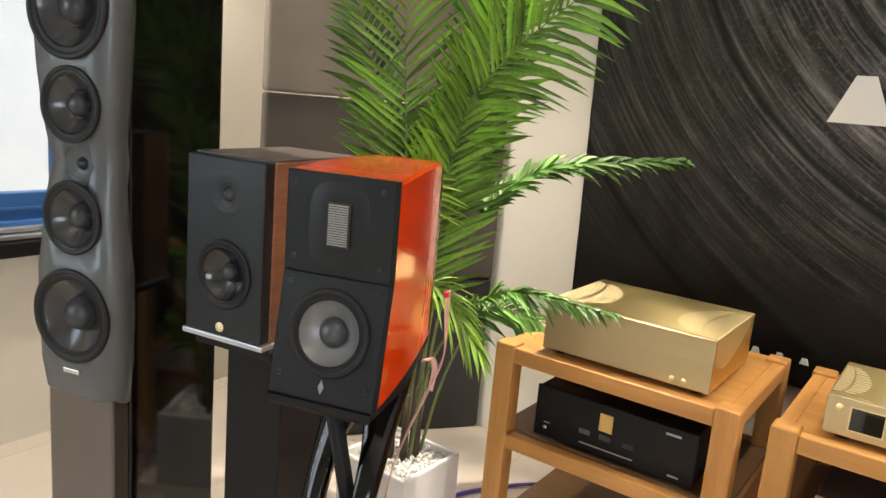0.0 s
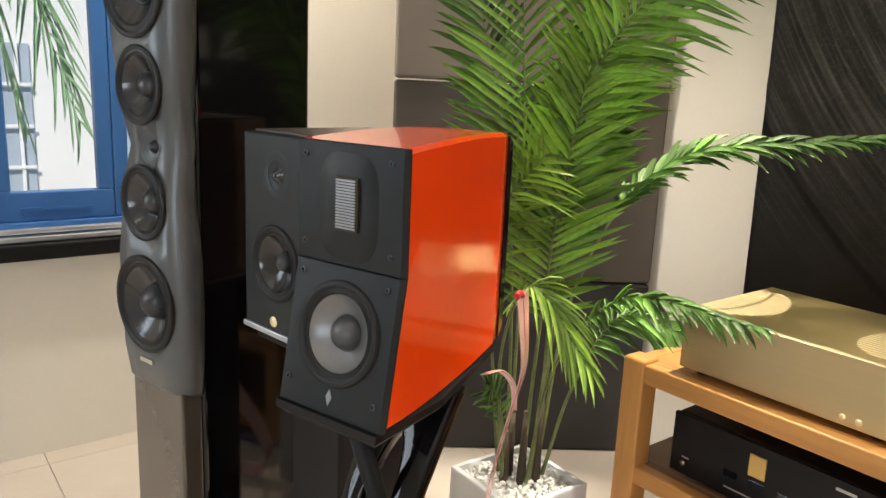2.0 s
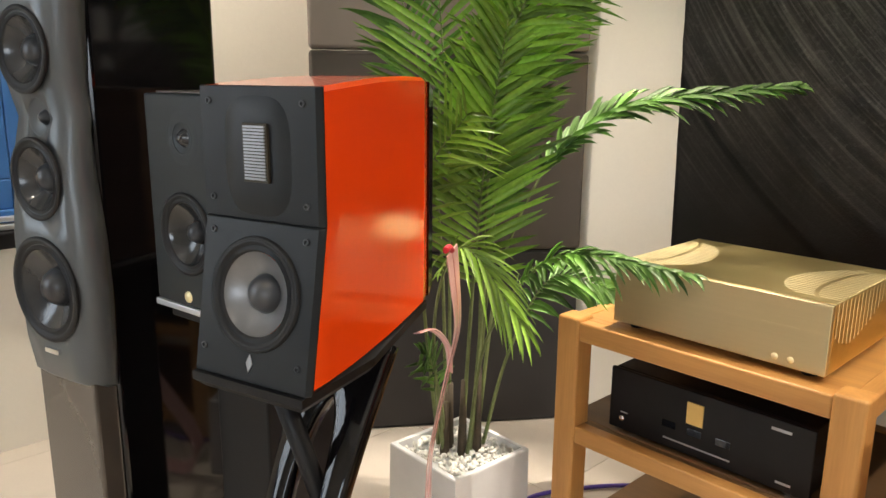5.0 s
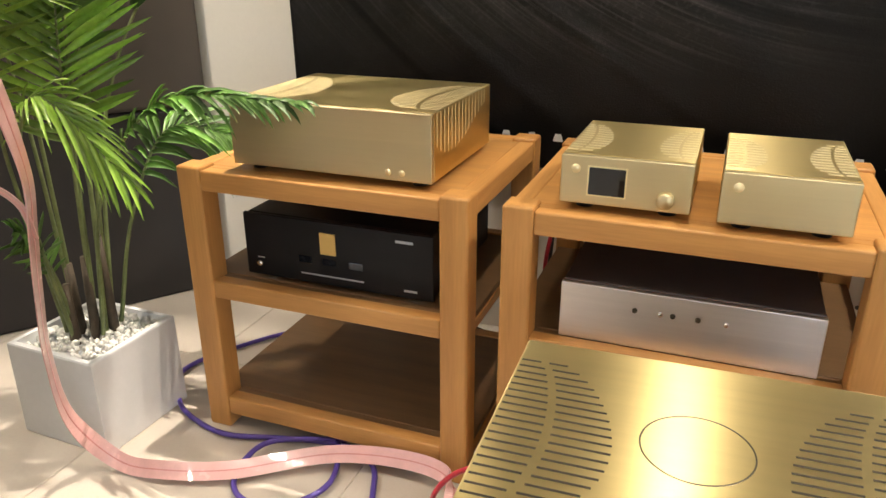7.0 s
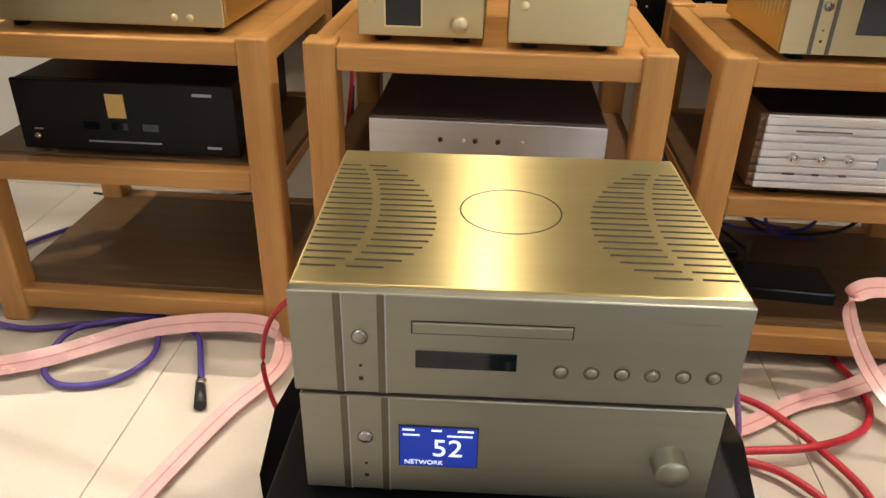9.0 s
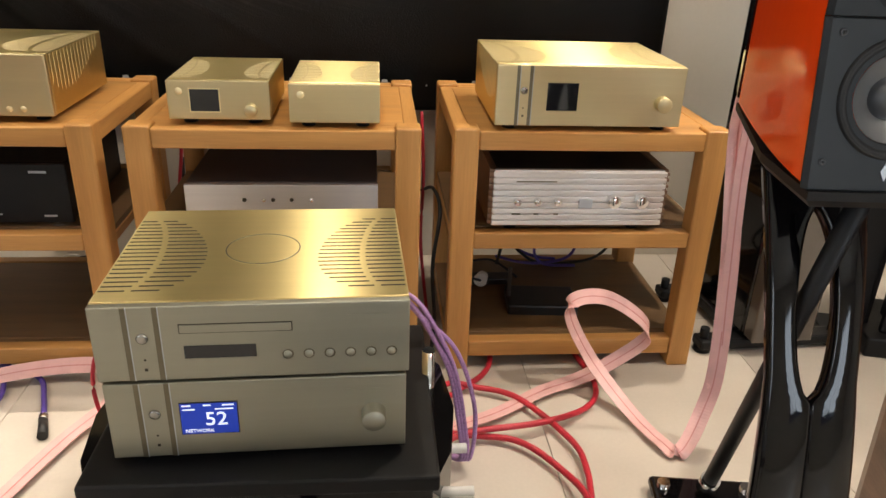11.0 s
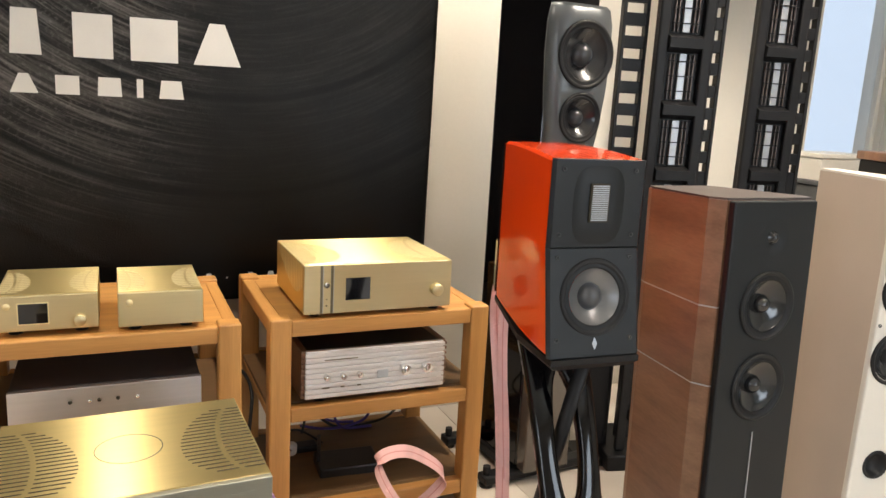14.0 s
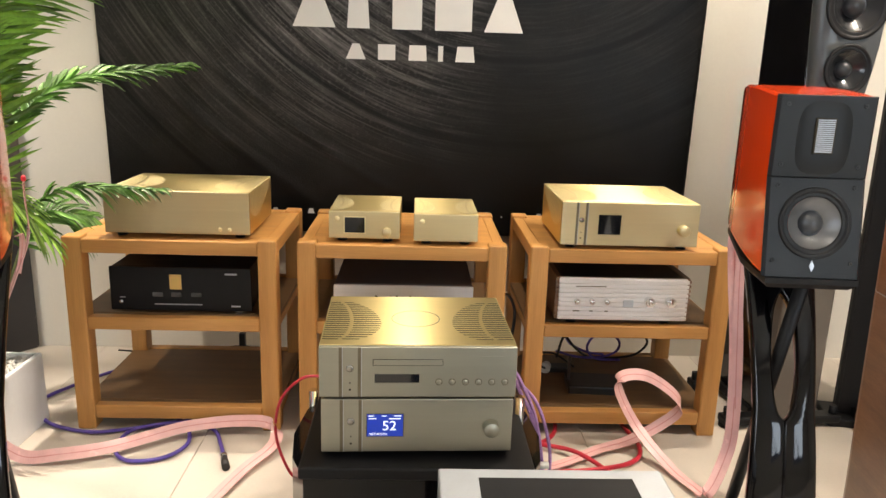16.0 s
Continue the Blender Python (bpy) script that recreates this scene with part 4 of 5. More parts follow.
for m in (LS, RS):
    if m is LS:
        stand = speaker_stand(m, 0.795)
    else:
        copy_thing(stand, m)

# small walnut loudspeaker on a column stand
s = thing("bookshelf_speaker", "walnut bookshelf loudspeaker with a black baffle on a column", "loudspeaker", pose(-0.358, 1.500, 0.794, 0, 0, 9))
part("cabinet", bx(-0.1045, 0.1045, 0.02, 0.31, 0.012, 0.378, 0.006, 3), walnut_y, s, "glossy walnut veneer")
bf = part("baffle", bx(-0.101, 0.101, -0.004, 0.024, 0.012, 0.377, 0.004), baffle_blue, s)
bore(bf, [(0, 0.142, 0.056, -0.05, 0.020), (0.005, 0.305, 0.026, -0.05, 0.012)])
part("top", bx(-0.1025, 0.1025, 0.022, 0.308, 0.376, 0.3805, 0.001), steel_grey, s, "grey satin top")
part("base_plate", bx(-0.107, 0.107, -0.006, 0.315, 0.0, 0.0115, 0.002), silver_trim, s, "silver base plate")
driver(s, 0, -0.0045, 0.142, 0.062, cone_gloss, cap_dark, True)
tw = part("tweeter", lathe([(0.048, 0.001), (0.034, -0.0012), (0.019, 0.004), (0.0155, 0.004)], 0.005, -0.0045, 0.305, 36), baffle_blue, s, "", True)
part("dome", lathe([(0, -0.008), (0.008, -0.005), (0.0125, 0.001), (0.0155, 0.004)], 0.005, -0.0045, 0.305, 28), cone_dark, tw)
part("emblem", lathe([(0, -0.002), (0.0095, -0.002), (0.0105, 0)], -0.006, -0.004, 0.030, 28), gold_rib, s, "round gold emblem")
s = thing("speaker_stand", "dark square column stand under a walnut loudspeaker", "speaker stand", pose(-0.336, 1.515, 0, 0, 0, 9))
part("column", bx(-0.075, 0.075, 0.06, 0.25, 0.03, 0.772, 0.004), black_matt, s)
part("top_plate", bx(-0.11, 0.09, 0.0, 0.30, 0.772, 0.7935, 0.003), black_matt, s)
part("base", bx(-0.15, 0.15, 0.0, 0.34, 0.0, 0.03, 0.004), black_matt, s)


def tower(m, label):
    s = thing("floor_speaker", label, "loudspeaker", m, "pair of grey tower loudspeakers")
    def level(z):
        return 0.80 + (z - 0.777) * 0.93

    DRIVERS = [(level(z), r) for z, r in ((1.458, 0.089), (1.253, 0.067), (1.004, 0.067), (0.777, 0.089))]
    prof = ((0.565, 0.112, 0.026), (0.585, 0.128, 0.010), (0.66, 0.137, 0.002), (0.78, 0.143, 0.0), (0.88, 0.140, 0.0), (0.96, 0.128, 0.004), (1.004, 0.121, 0.006), (1.06, 0.117, 0.012), (1.124, 0.110, 0.024), (1.19, 0.117, 0.012), (1.253, 0.125, 0.006), (1.34, 0.135, 0.002), (1.458, 0.143, 0.0), (1.56, 0.140, 0.002), (1.605, 0.130, 0.008), (1.618, 0.118, 0.018))
    rows = []
    for z, w, f in prof:
        z, w = level(z), 0.84 * w
        rows.append([(-w * 0.80, f, z), (-w * 0.4, f - 0.003, z), (w * 0.4, f - 0.003, z), (w * 0.80, f, z), (w * 0.96, f + 0.022, z), (w, f + 0.040, z), (w * 0.9, 0.065, z), (-w * 0.9, 0.065, z), (-w, f + 0.040, z), (-w * 0.96, f + 0.022, z)])
    bf = part("front_baffle", loft(rows, smooth=True), grey_sat, s, "satin grey sculpted baffle")
    bore(bf, [(0, z, r * 0.9, -0.05, 0.06) for z, r in DRIVERS] + [(0, level(1.124), 0.036, -0.05, 0.06)])
    part("cabinet", bx(-0.094, 0.094, 0.066, 0.362, 0.05, 1.98, 0.010, 3), black_gloss, s, "black piano lacquer cabinet")
    part("pedestal", bx(-0.092, 0.092, 0.016, 0.0655, 0.05, 0.64, 0.006), taupe_gloss, s, "glossy taupe lower front")
    for z, r in DRIVERS:
        driver(s, 0, -0.004 if r > 0.08 else 0.001, z, r, cone_dark, cap_dark, False, 0.028)
    tw = part("tweeter", lathe([(0.043, 0.004), (0.040, -0.004), (0.033, 0.0), (0.020, 0.010), (0.0145, 0.010)], 0, 0.022, level(1.124), 36), grey_sat, s, "", True)
    part("dome", lathe([(0, -0.004), (0.008, 0.0), (0.0145, 0.010)], 0, 0.022, level(1.124), 24), cap_dark, tw)
    part("badge", bx(-0.022, 0.022, -0.0065, 0.004, 0.672, 0.682, 0.001), chrome, s, "narrow silver badge")
    b = bx(-0.22, 0.22, 0.05, 0.11, 0.012, 0.042, 0.008)
    bx(-0.20, 0.20, 0.36, 0.42, 0.012, 0.042, 0.008, bm=b)
    bx(-0.105, 0.105, 0.11, 0.36, 0.02, 0.052, 0.004, bm=b)
    part("base", b, black_matt, s, "black outrigger base")
    for x, y in ((-0.2, 0.08), (0.2, 0.08), (-0.18, 0.39), (0.18, 0.39)):
        f = part("foot", cyl((x, y, 0.0), (x, y, 0.016), 0.024, seg=20), black_matt, s)
        part("adjuster", cyl((x, y, 0.0161), (x, y, 0.072), 0.013, seg=16), black_matt, f)
    return s


tower(pose(-0.668, 1.353, 0, 0, 0, 15), "tall grey and black lacquer tower loudspeaker beside a window")
tower(pose(2.252, 2.326, 0, 0, 0, 4), "tall grey and black lacquer tower loudspeaker behind an orange one")


def line_array(m):
    """Tall open loudspeaker with ribbon windows between crossbars and a slotted side frame."""
    s = thing("panel_speaker", "tall black panel loudspeaker with ribbon windows and slotted side", "loudspeaker", m, "black panel loudspeakers along the wall")
    part("baffle", bx(-0.090, 0.090, 0.02, 0.05, 0.10, 2.12, 0.004), black_matt, s)
    for x0, x1 in ((-0.096, -0.060), (0.060, 0.096)):
        part("upright", bx(x0, x1, 0.0, 0.0195, 0.06, 2.14, 0.006), black_matt, s)
    for i in range(10):
        z = 0.20 + i * 0.2165
        part("crossbar", loft([[(-0.0595, y, z - e), (0.0595, y, z - e), (0.0595, y, z + e), (-0.0595, y, z + e)] for y, e in ((0.0195, 0.030), (-0.012, 0.016))]), black_matt, s)
        if i < 9:
            r = part("ribbon", bx(-0.013, 0.013, 0.008, 0.0195, z + 0.034, z + 0.183, 0.002), ribbon_silver, s, "pleated silver ribbon")
            b = bmesh.new()
            for x in (-0.041, -0.028, 0.028, 0.041):
                bx(x - 0.002, x + 0.002, 0.011, 0.0195, z + 0.036, z + 0.181, bm=b)
            part("wire", b, steel_grey, r)
            b = bmesh.new()
            for k in range(3):
                zz = z + 0.06 + k * 0.048
                bx(-0.050, 0.050, 0.004, 0.0075, zz, zz + 0.004, bm=b)
            part("brace", b, black_matt, r)
    b = bx(0.0965, 0.110, 0.02, 0.05, 0.06, 2.14, 0.002)
    bx(0.136, 0.149, 0.02, 0.05, 0.06, 2.14, 0.002, bm=b)
    part("ladder_rail", b, black_matt, s)
    part("lower_panel", bx(0.1105, 0.1355, 0.022, 0.048, 0.06, 1.08, 0.001), black_matt, s)
    for k in range(14, 28):
        z = 0.08 + k * 0.0735
        part("rung", bx(0.1105, 0.1355, 0.022, 0.048, z, z + 0.040, 0.001), black_matt, s)
    part("base", bx(-0.14, 0.18, -0.04, 0.24, 0.0, 0.059, 0.006), black_matt, s)
    return s


ar = line_array(pose(2.650, 2.345, 0, 0, 0, -14))
copy_thing(ar, pose(3.075, 2.345, 0, 0, 0, -14))


def slotted_frame(m):
    s = thing("slotted_frame", "tall black frame with open slots standing by the wall", "frame", m)
    for x0 in (-0.045, 0.035):
        part("rail", bx(x0, x0 + 0.012, 0, 0.03, 0.03, 2.14, 0.002), black_matt, s)
    part("lower_panel", bx(-0.0325, 0.0345, 0.002, 0.028, 0.03, 1.08, 0.001), black_matt, s)
    for k in range(14, 28):
        z = 0.08 + k * 0.0735
        part("rung", bx(-0.0325, 0.0345, 0.002, 0.028, z, z + 0.040, 0.001), black_matt, s)
    part("base", bx(-0.08, 0.08, -0.06, 0.10, 0, 0.0295, 0.004), black_matt, s)


slotted_frame(pose(2.515, 2.44, 0, 0, 0, -14))

# walnut tower
s = thing("floor_speaker", "walnut tower loudspeaker with black baffle and silver inlay lines", "loudspeaker", pose(2.158, 1.418, 0, -2, 0, 0))
hw = 0.118
bands = ((0.03, 0.722), (0.7255, 0.890), (0.8935, 1.112))
for z0, z1 in bands:
    out = [(-hw, 0.012), (hw, 0.012), (hw + 0.018, 0.045), (hw - 0.018, 0.265), (hw - 0.030, 0.29), (-hw + 0.030, 0.29), (-hw + 0.018, 0.265), (-hw - 0.018, 0.045)]
    part("cabinet_band", loft([[(x, y, z0) for x, y in out], [(x, y, z1) for x, y in out]]), walnut_y, s, "walnut veneer with chamfered corners")
for z in (0.722, 0.890):
    part("inlay", loft([[(x * 1.004, y, zz) for x, y in out] for zz in (z + 0.0003, z + 0.0032)]), silver_trim, s, "bright silver inlay line")
bf = part("baffle", bx(-hw + 0.003, hw - 0.003, -0.006, 0.0115, 0.03, 1.112, 0.004), baffle_black, s)
bore(bf, [(0, 0.893, 0.057, -0.05, 0.0105), (0, 0.717, 0.057, -0.05, 0.0105), (0, 1.036, 0.028, -0.05, 0.0105)])
part("top", loft([[(x * 0.985, y * 0.99 + 0.001, z) for x, y in out] for z in (1.1125, 1.117)]), steel_grey, s, "grey satin top")
for z in (0.893, 0.717):
    driver(s, 0, -0.0065, z, 0.064, cone_gloss, cone_gloss, True, 0.0155)
tw = part("tweeter", lathe([(0.046, 0.001), (0.032, -0.0012), (0.018, 0.004), (0.0145, 0.004)], 0, -0.0065, 1.036, 36), baffle_black, s, "", True)
part("dome", lathe([(0, -0.008), (0.008, -0.005), (0.012, 0.001), (0.0145, 0.004)], 0, -0.0065, 1.036, 28), cone_dark, tw)
part("inlay", bx(-0.0012, 0.0012, -0.0075, -0.004, 0.10, 0.615), silver_trim, s, "thin silver upright line")
part("plinth", bx(-0.13, 0.13, 0.0, 0.31, 0.0, 0.0295, 0.004), black_matt, s).matrix_local = pose(0, 0, 0, 2, 0, 0)

# ivory tower
s = thing("floor_speaker", "ivory tower loudspeaker with beige leather sides and ribbon tweeter", "loudspeaker", pose(2.530, 1.400, 0, 0, 0, -10))
rows = []
for z in (0.03, 1.152):
    rows.append([(-0.062, 0.018, z), (0.062, 0.018, z), (0.062, 0.06, z), (0.030, 0.30, z), (-0.016, 0.30, z), (-0.055, 0.06, z)])
part("cabinet", loft(rows), leatherette, s, "beige leather-clad sides")
bf = part("baffle", bx(-0.066, 0.066, 0.0, 0.0175, 0.03, 1.158, 0.005), ivory, s)
bore(bf, [(0, 0.914, 0.051, -0.05, 0.0165), (0, 0.757, 0.051, -0.05, 0.0165), (0, 0.495, 0.030, -0.05, 0.0165)])
part("top", loft([[(x * 0.99, y, z) for x, y, _ in rows[0]] for z in (1.1525, 1.158)]), ivory, s)
part("tweeter_plate", bx(-0.036, 0.036, -0.004, 0.001, 0.995, 1.112, 0.002), black_matt, s)
part("ribbon", bx(-0.007, 0.007, -0.006, -0.003, 1.028, 1.085, 0.001), ribbon_silver, s)
for z in (0.914, 0.757):
    driver(s, 0.0, -0.0005, z, 0.0555, cone_dark, cap_dark, False, 0.0145)
for x in (-0.056, 0.056):
    for z in (0.835, 0.985, 1.135):
        screw(s, x, 0, z, 0.004)
part("port", lathe([(0.036, 0.001), (0.034, -0.004), (0.027, 0.0), (0.024, 0.015), (0, 0.015)], 0, 0, 0.495, 32), rubber, s, "round bass port")
part("plinth", bx(-0.08, 0.08, -0.01, 0.31, 0.0, 0.0295, 0.004), black_matt, s)

# far side of the showroom
s = thing("floor_speaker", "black tower loudspeaker with a walnut top board", "loudspeaker", pose(3.72, 1.98, 0, 0, 0, -20))
part("cabinet", bx(-0.19, 0.19, 0.0, 0.42, 0.03, 1.13, 0.006), black_matt, s)
part("top", bx(-0.20, 0.20, -0.01, 0.43, 1.1305, 1.165, 0.004), walnut_z, s, "walnut top board")
part("plinth", bx(-0.20, 0.20, -0.01, 0.43, 0, 0.0295, 0.004), black_matt, s)
s = thing("cabinet", "low slate-blue cabinet under the far window", "cabinet", pose(4.15, 2.72, 0))
part("body", bx(-0.28, 0.22, 0, 0.30, 0.03, 0.98, 0.006), grey_panel, s)
part("top", bx(-0.29, 0.23, -0.01, 0.30, 0.9805, 1.0, 0.004), grey_panel, s)
part("plinth", bx(-0.27, 0.21, 0.02, 0.29, 0, 0.0295), black_matt, s)
s = thing("box", "cream cardboard box on a low cabinet", "box", pose(4.06, 2.78, 1.0))
part("carton", bx(-0.17, 0.14, 0, 0.2, 0, 0.10, 0.004), ivory, s)
part("lid", bx(-0.175, 0.145, -0.004, 0.204, 0.1005, 0.125, 0.006), ivory, s)

# ---- planter and palm ----
p = thing("planter", "square tapered white planter with white pebbles on the floor", "planter", pose(-0.449, 2.249, 0, 0, 0, -2))
rows = []
for z, w in ((0.0, 0.131), (0.004, 0.133), (0.240, 0.131), (0.244, 0.129), (0.244, 0.117), (0.209, 0.113)):
    rows.append([(-w, -w, z), (w, -w, z), (w, w, z), (-w, w, z)])
part("pot", loft(rows), pot_white, p)
b = bmesh.new()
rng = random.Random(4)
for i in range(420):
    r = rng.uniform(0.005, 0.010)
    k = bmesh.ops.create_icosphere(b, subdivisions=1, radius=r, matrix=pose(rng.uniform(-0.108, 0.108), rng.uniform(-0.108, 0.108), 0.226 + rng.uniform(0, 0.010), rng.uniform(0, 180), rng.uniform(0, 180), 0) @ Matrix.Diagonal((1, rng.uniform(0.7, 1.2), rng.uniform(0.5, 0.8), 1)))
tagged(part("gravel", b, pebble_mat, p, "white pebbles", True), kind="stuff")

PALM_RNG = random.Random(11)


def frond(parent, path, leaf_from, size, count, material, facing, droop=0.35, wide=0.011, stem=0.0048, spread=0.85, forward=0.62):
    """A feather leaf: a stalk along a smooth line with paired leaflets past leaf_from of its length."""
    rng = PALM_RNG
    pts = spline(path, 14)
    n = len(pts)
    facing = Vector(facing).normalized()
    b = bmesh.new()
    rows = []
    for i, q in enumerate(pts):
        d = (pts[min(i + 1, n - 1)] - pts[max(i - 1, 0)]).normalized()
        side = d.cross(facing).normalized()
        up = side.cross(d)
        r = stem * (1.25 - 1.05 * i / (n - 1))
        rows.append([q + (side * math.cos(a) + up * math.sin(a)) * r for a in (0, 1.26, 2.51, 3.77, 5.03)])
    loft(rows, bm=b, smooth=True)
    for f in b.faces:
        f.material_index = 1
    for k in range(count):
        s = k / (count - 1)
        t = (leaf_from + (1 - leaf_from) * s) * (n - 1)
        i = min(int(t), n - 2)
        q = pts[i].lerp(pts[i + 1], t - i)
        d = (pts[min(i + 2, n - 1)] - pts[max(i - 1, 0)]).normalized()
        side = d.cross(facing).normalized()
        up = side.cross(d)
        length = size * (0.45 + 0.75 * math.sin(math.pi * (0.12 + 0.76 * s)) ** 1.1) * (1 - 0.35 * s ** 3)
        for sg in (-1, 1):
            lean = forward + 0.60 * s + rng.uniform(-0.09, 0.09)
            way = (side * sg * spread + d * lean + up * (0.18 + rng.uniform(-0.26, 0.26))).normalized()
            ll = length * rng.uniform(0.88, 1.08)
            ww = wide * rng.uniform(0.85, 1.1)
            across = way.cross(up).normalized()
            keel = across.cross(way)
            grav = droop * rng.uniform(0.6, 1.4)
            prev = None
            for u, wk in ((0.0, 0.35), (0.25, 0.95), (0.6, 0.9), (0.86, 0.45), (1.0, 0.0)):
                c = q + way * ll * u - Vector((0, 0, 1)) * grav * ll * u * u
                w2 = across * ww * 0.5 * wk
                if wk == 0.0:
                    row = [b.verts.new(c)]
                else:
                    row = [b.verts.new(c - w2 + keel * ww * 0.30), b.verts.new(c - keel * ww * 0.06), b.verts.new(c + w2 + keel * ww * 0.30)]
                if prev:
                    if len(row) == 3:
                        for e in (0, 1):
                            b.faces.new((prev[e], prev[e + 1], row[e + 1], row[e])).smooth = True
                    else:
                        for e in (0, 1):
                            b.faces.new((prev[e], prev[e + 1], row[0])).smooth = True
                prev = row
    return part("frond", b, [material, stem_green], parent)


palm = thing("potted_palm", "green artificial palm with feathered fronds in a white planter", "plant", pose(0.041, 0, 0))
FR = [
    ((-0.47, 2.24, 0.24), (-0.450, 2.245, 0.62), (-0.425, 2.25, 0.95), (-0.355, 2.25, 1.33), 0.42, 0.205, 32, 0, (0.68, -0.72, 0.1), 0.06, 0.0165),
    ((-0.46, 2.28, 0.24), (-0.45, 2.38, 0.78), (-0.33, 2.58, 1.10), (0.035, 2.865, 1.185), 0.50, 0.105, 46, 1, (0.2, -0.4, 0.9), 0.30, 0.021),
    ((-0.45, 2.24, 0.24), (-0.40, 2.26, 0.58), (-0.22, 2.29, 0.80), (0.09, 2.33, 0.812), 0.50, 0.085, 30, 1, (0.1, -0.3, 0.95), 0.50, 0.015),
    ((-0.54, 2.22, 0.24), (-0.55, 2.17, 0.70), (-0.51, 2.15, 0.97), (-0.40, 2.17, 1.12), 0.45, 0.20, 15, 2, (0.5, -0.7, 0.5), 0.25, 0.0095),
    ((-0.50, 2.20, 0.24), (-0.44, 2.11, 0.62), (-0.27, 2.03, 0.855), (-0.135, 2.08, 0.70), 0.50, 0.105, 26, 2, (0.1, -0.4, 0.9), 0.55, 0.009),
    ((-0.47, 2.30, 0.24), (-0.44, 2.28, 0.88), (-0.326, 2.26, 1.345), (0.06, 2.26, 1.68), 0.46, 0.215, 40, 0, (0.55, -0.75, 0.30), 0.26, 0.016),
    ((-0.53, 2.25, 0.24), (-0.53, 2.245, 0.75), (-0.558, 2.25, 1.18), (-0.63, 2.24, 1.95), 0.44, 0.235, 42, 0, (0.68, -0.73, 0.0), 0.10, 0.0155),
    ((-0.56, 2.27, 0.24), (-0.57, 2.25, 0.80), (-0.62, 2.22, 1.22), (-0.72, 2.16, 1.62), 0.50, 0.17, 26, 1, (0.7, -0.6, 0.3), 0.20, 0.016),
    ((-0.50, 2.31, 0.24), (-0.49, 2.38, 0.90), (-0.46, 2.46, 1.40), (-0.40, 2.50, 1.95), 0.42, 0.20, 36, 1, (0.6, -0.75, 0.1), 0.22, 0.017),
    ((-0.46, 2.26, 0.24), (-0.43, 2.30, 0.90), (-0.36, 2.36, 1.42), (-0.22, 2.38, 2.00), 0.42, 0.205, 38, 0, (0.6, -0.8, 0.15), 0.18, 0.017),
    ((-0.50, 2.21, 0.24), (-0.49, 2.18, 0.40), (-0.46, 2.12, 0.52), (-0.43, 2.06, 0.57), 0.40, 0.10, 14, 1, (0.6, -0.5, 0.6), 0.25, 0.012),
    ((-0.46, 2.31, 0.24), (-0.42, 2.36, 0.50), (-0.35, 2.44, 0.70), (-0.22, 2.52, 0.68), 0.48, 0.13, 22, 1, (0.3, -0.5, 0.8), 0.5, 0.015),
    ((-0.52, 2.29, 0.24), (-0.52, 2.33, 0.75), (-0.52, 2.38, 1.05), (-0.48, 2.42, 1.35), 0.40, 0.19, 30, 1, (0.65, -0.75, 0.1), 0.15, 0.018),
]
for p0, p1, p2, p3, start, size, count, mi, face, droop, blade in FR:
    frond(palm, (p0, p1, p2, p3), start, size, count, leaf[mi], face, droop, blade, spread=0.45 if size < 0.11 else 0.85, forward=0.46 if droop < 0.12 else 0.62)
for x, y, h in ((-0.47, 2.24, 0.20), (-0.455, 2.28, 0.24), (-0.53, 2.25, 0.17), (-0.50, 2.205, 0.14), (-0.55, 2.26, 0.15), (-0.49, 2.31, 0.2)):
    part("stem", cyl((x, y, 0.225), (x + 0.004, y, 0.24 + h), 0.0135, 0.007, 10), trunk_brown, palm, "brown sheathed stem")

tree = thing("palm_tree", "sunlit palm fronds outside the window", "tree", pose(0, 0, 0))
for i in range(7):
    a = 2.4 * i
    tip = (-4.2 + 0.9 * math.cos(a), 1.15 + 0.9 * math.sin(a), 1.7 - 0.85 * (0.4 + 0.5 * math.sin(i * 1.7) ** 2))
    mid = (-4.2 + 0.5 * math.cos(a), 1.15 + 0.5 * math.sin(a), 2.15)
    frond(tree, ((-4.2, 1.15, 1.9), mid, tip), 0.12, 0.34, 26, leaf_out, (0.2, 0.1, 1), 0.7, 0.026, 0.012)
part("trunk", cyl((-4.2, 1.15, -1.2), (-4.2, 1.15, 1.95), 0.10, 0.07, 14), trunk_brown, tree)

# ---- cables ----
def cable_thing(name, label, points, r, material, seg=8):
    c = thing(name, label, "cable")
    part("sleeve", cable(points, r, seg), material, c)
    return c


def ribbon_thing(label, points, sides, w=0.046):
    c = thing("ribbon_cable", label, "cable", None, "pink flat loudspeaker cables")
    band = part("band", strip(points, w, 0.0022, sides), pink, c)
    b = strip(points, 0.0028, 0.0034, sides)
    part("core", b, pink_line, band)
    return c


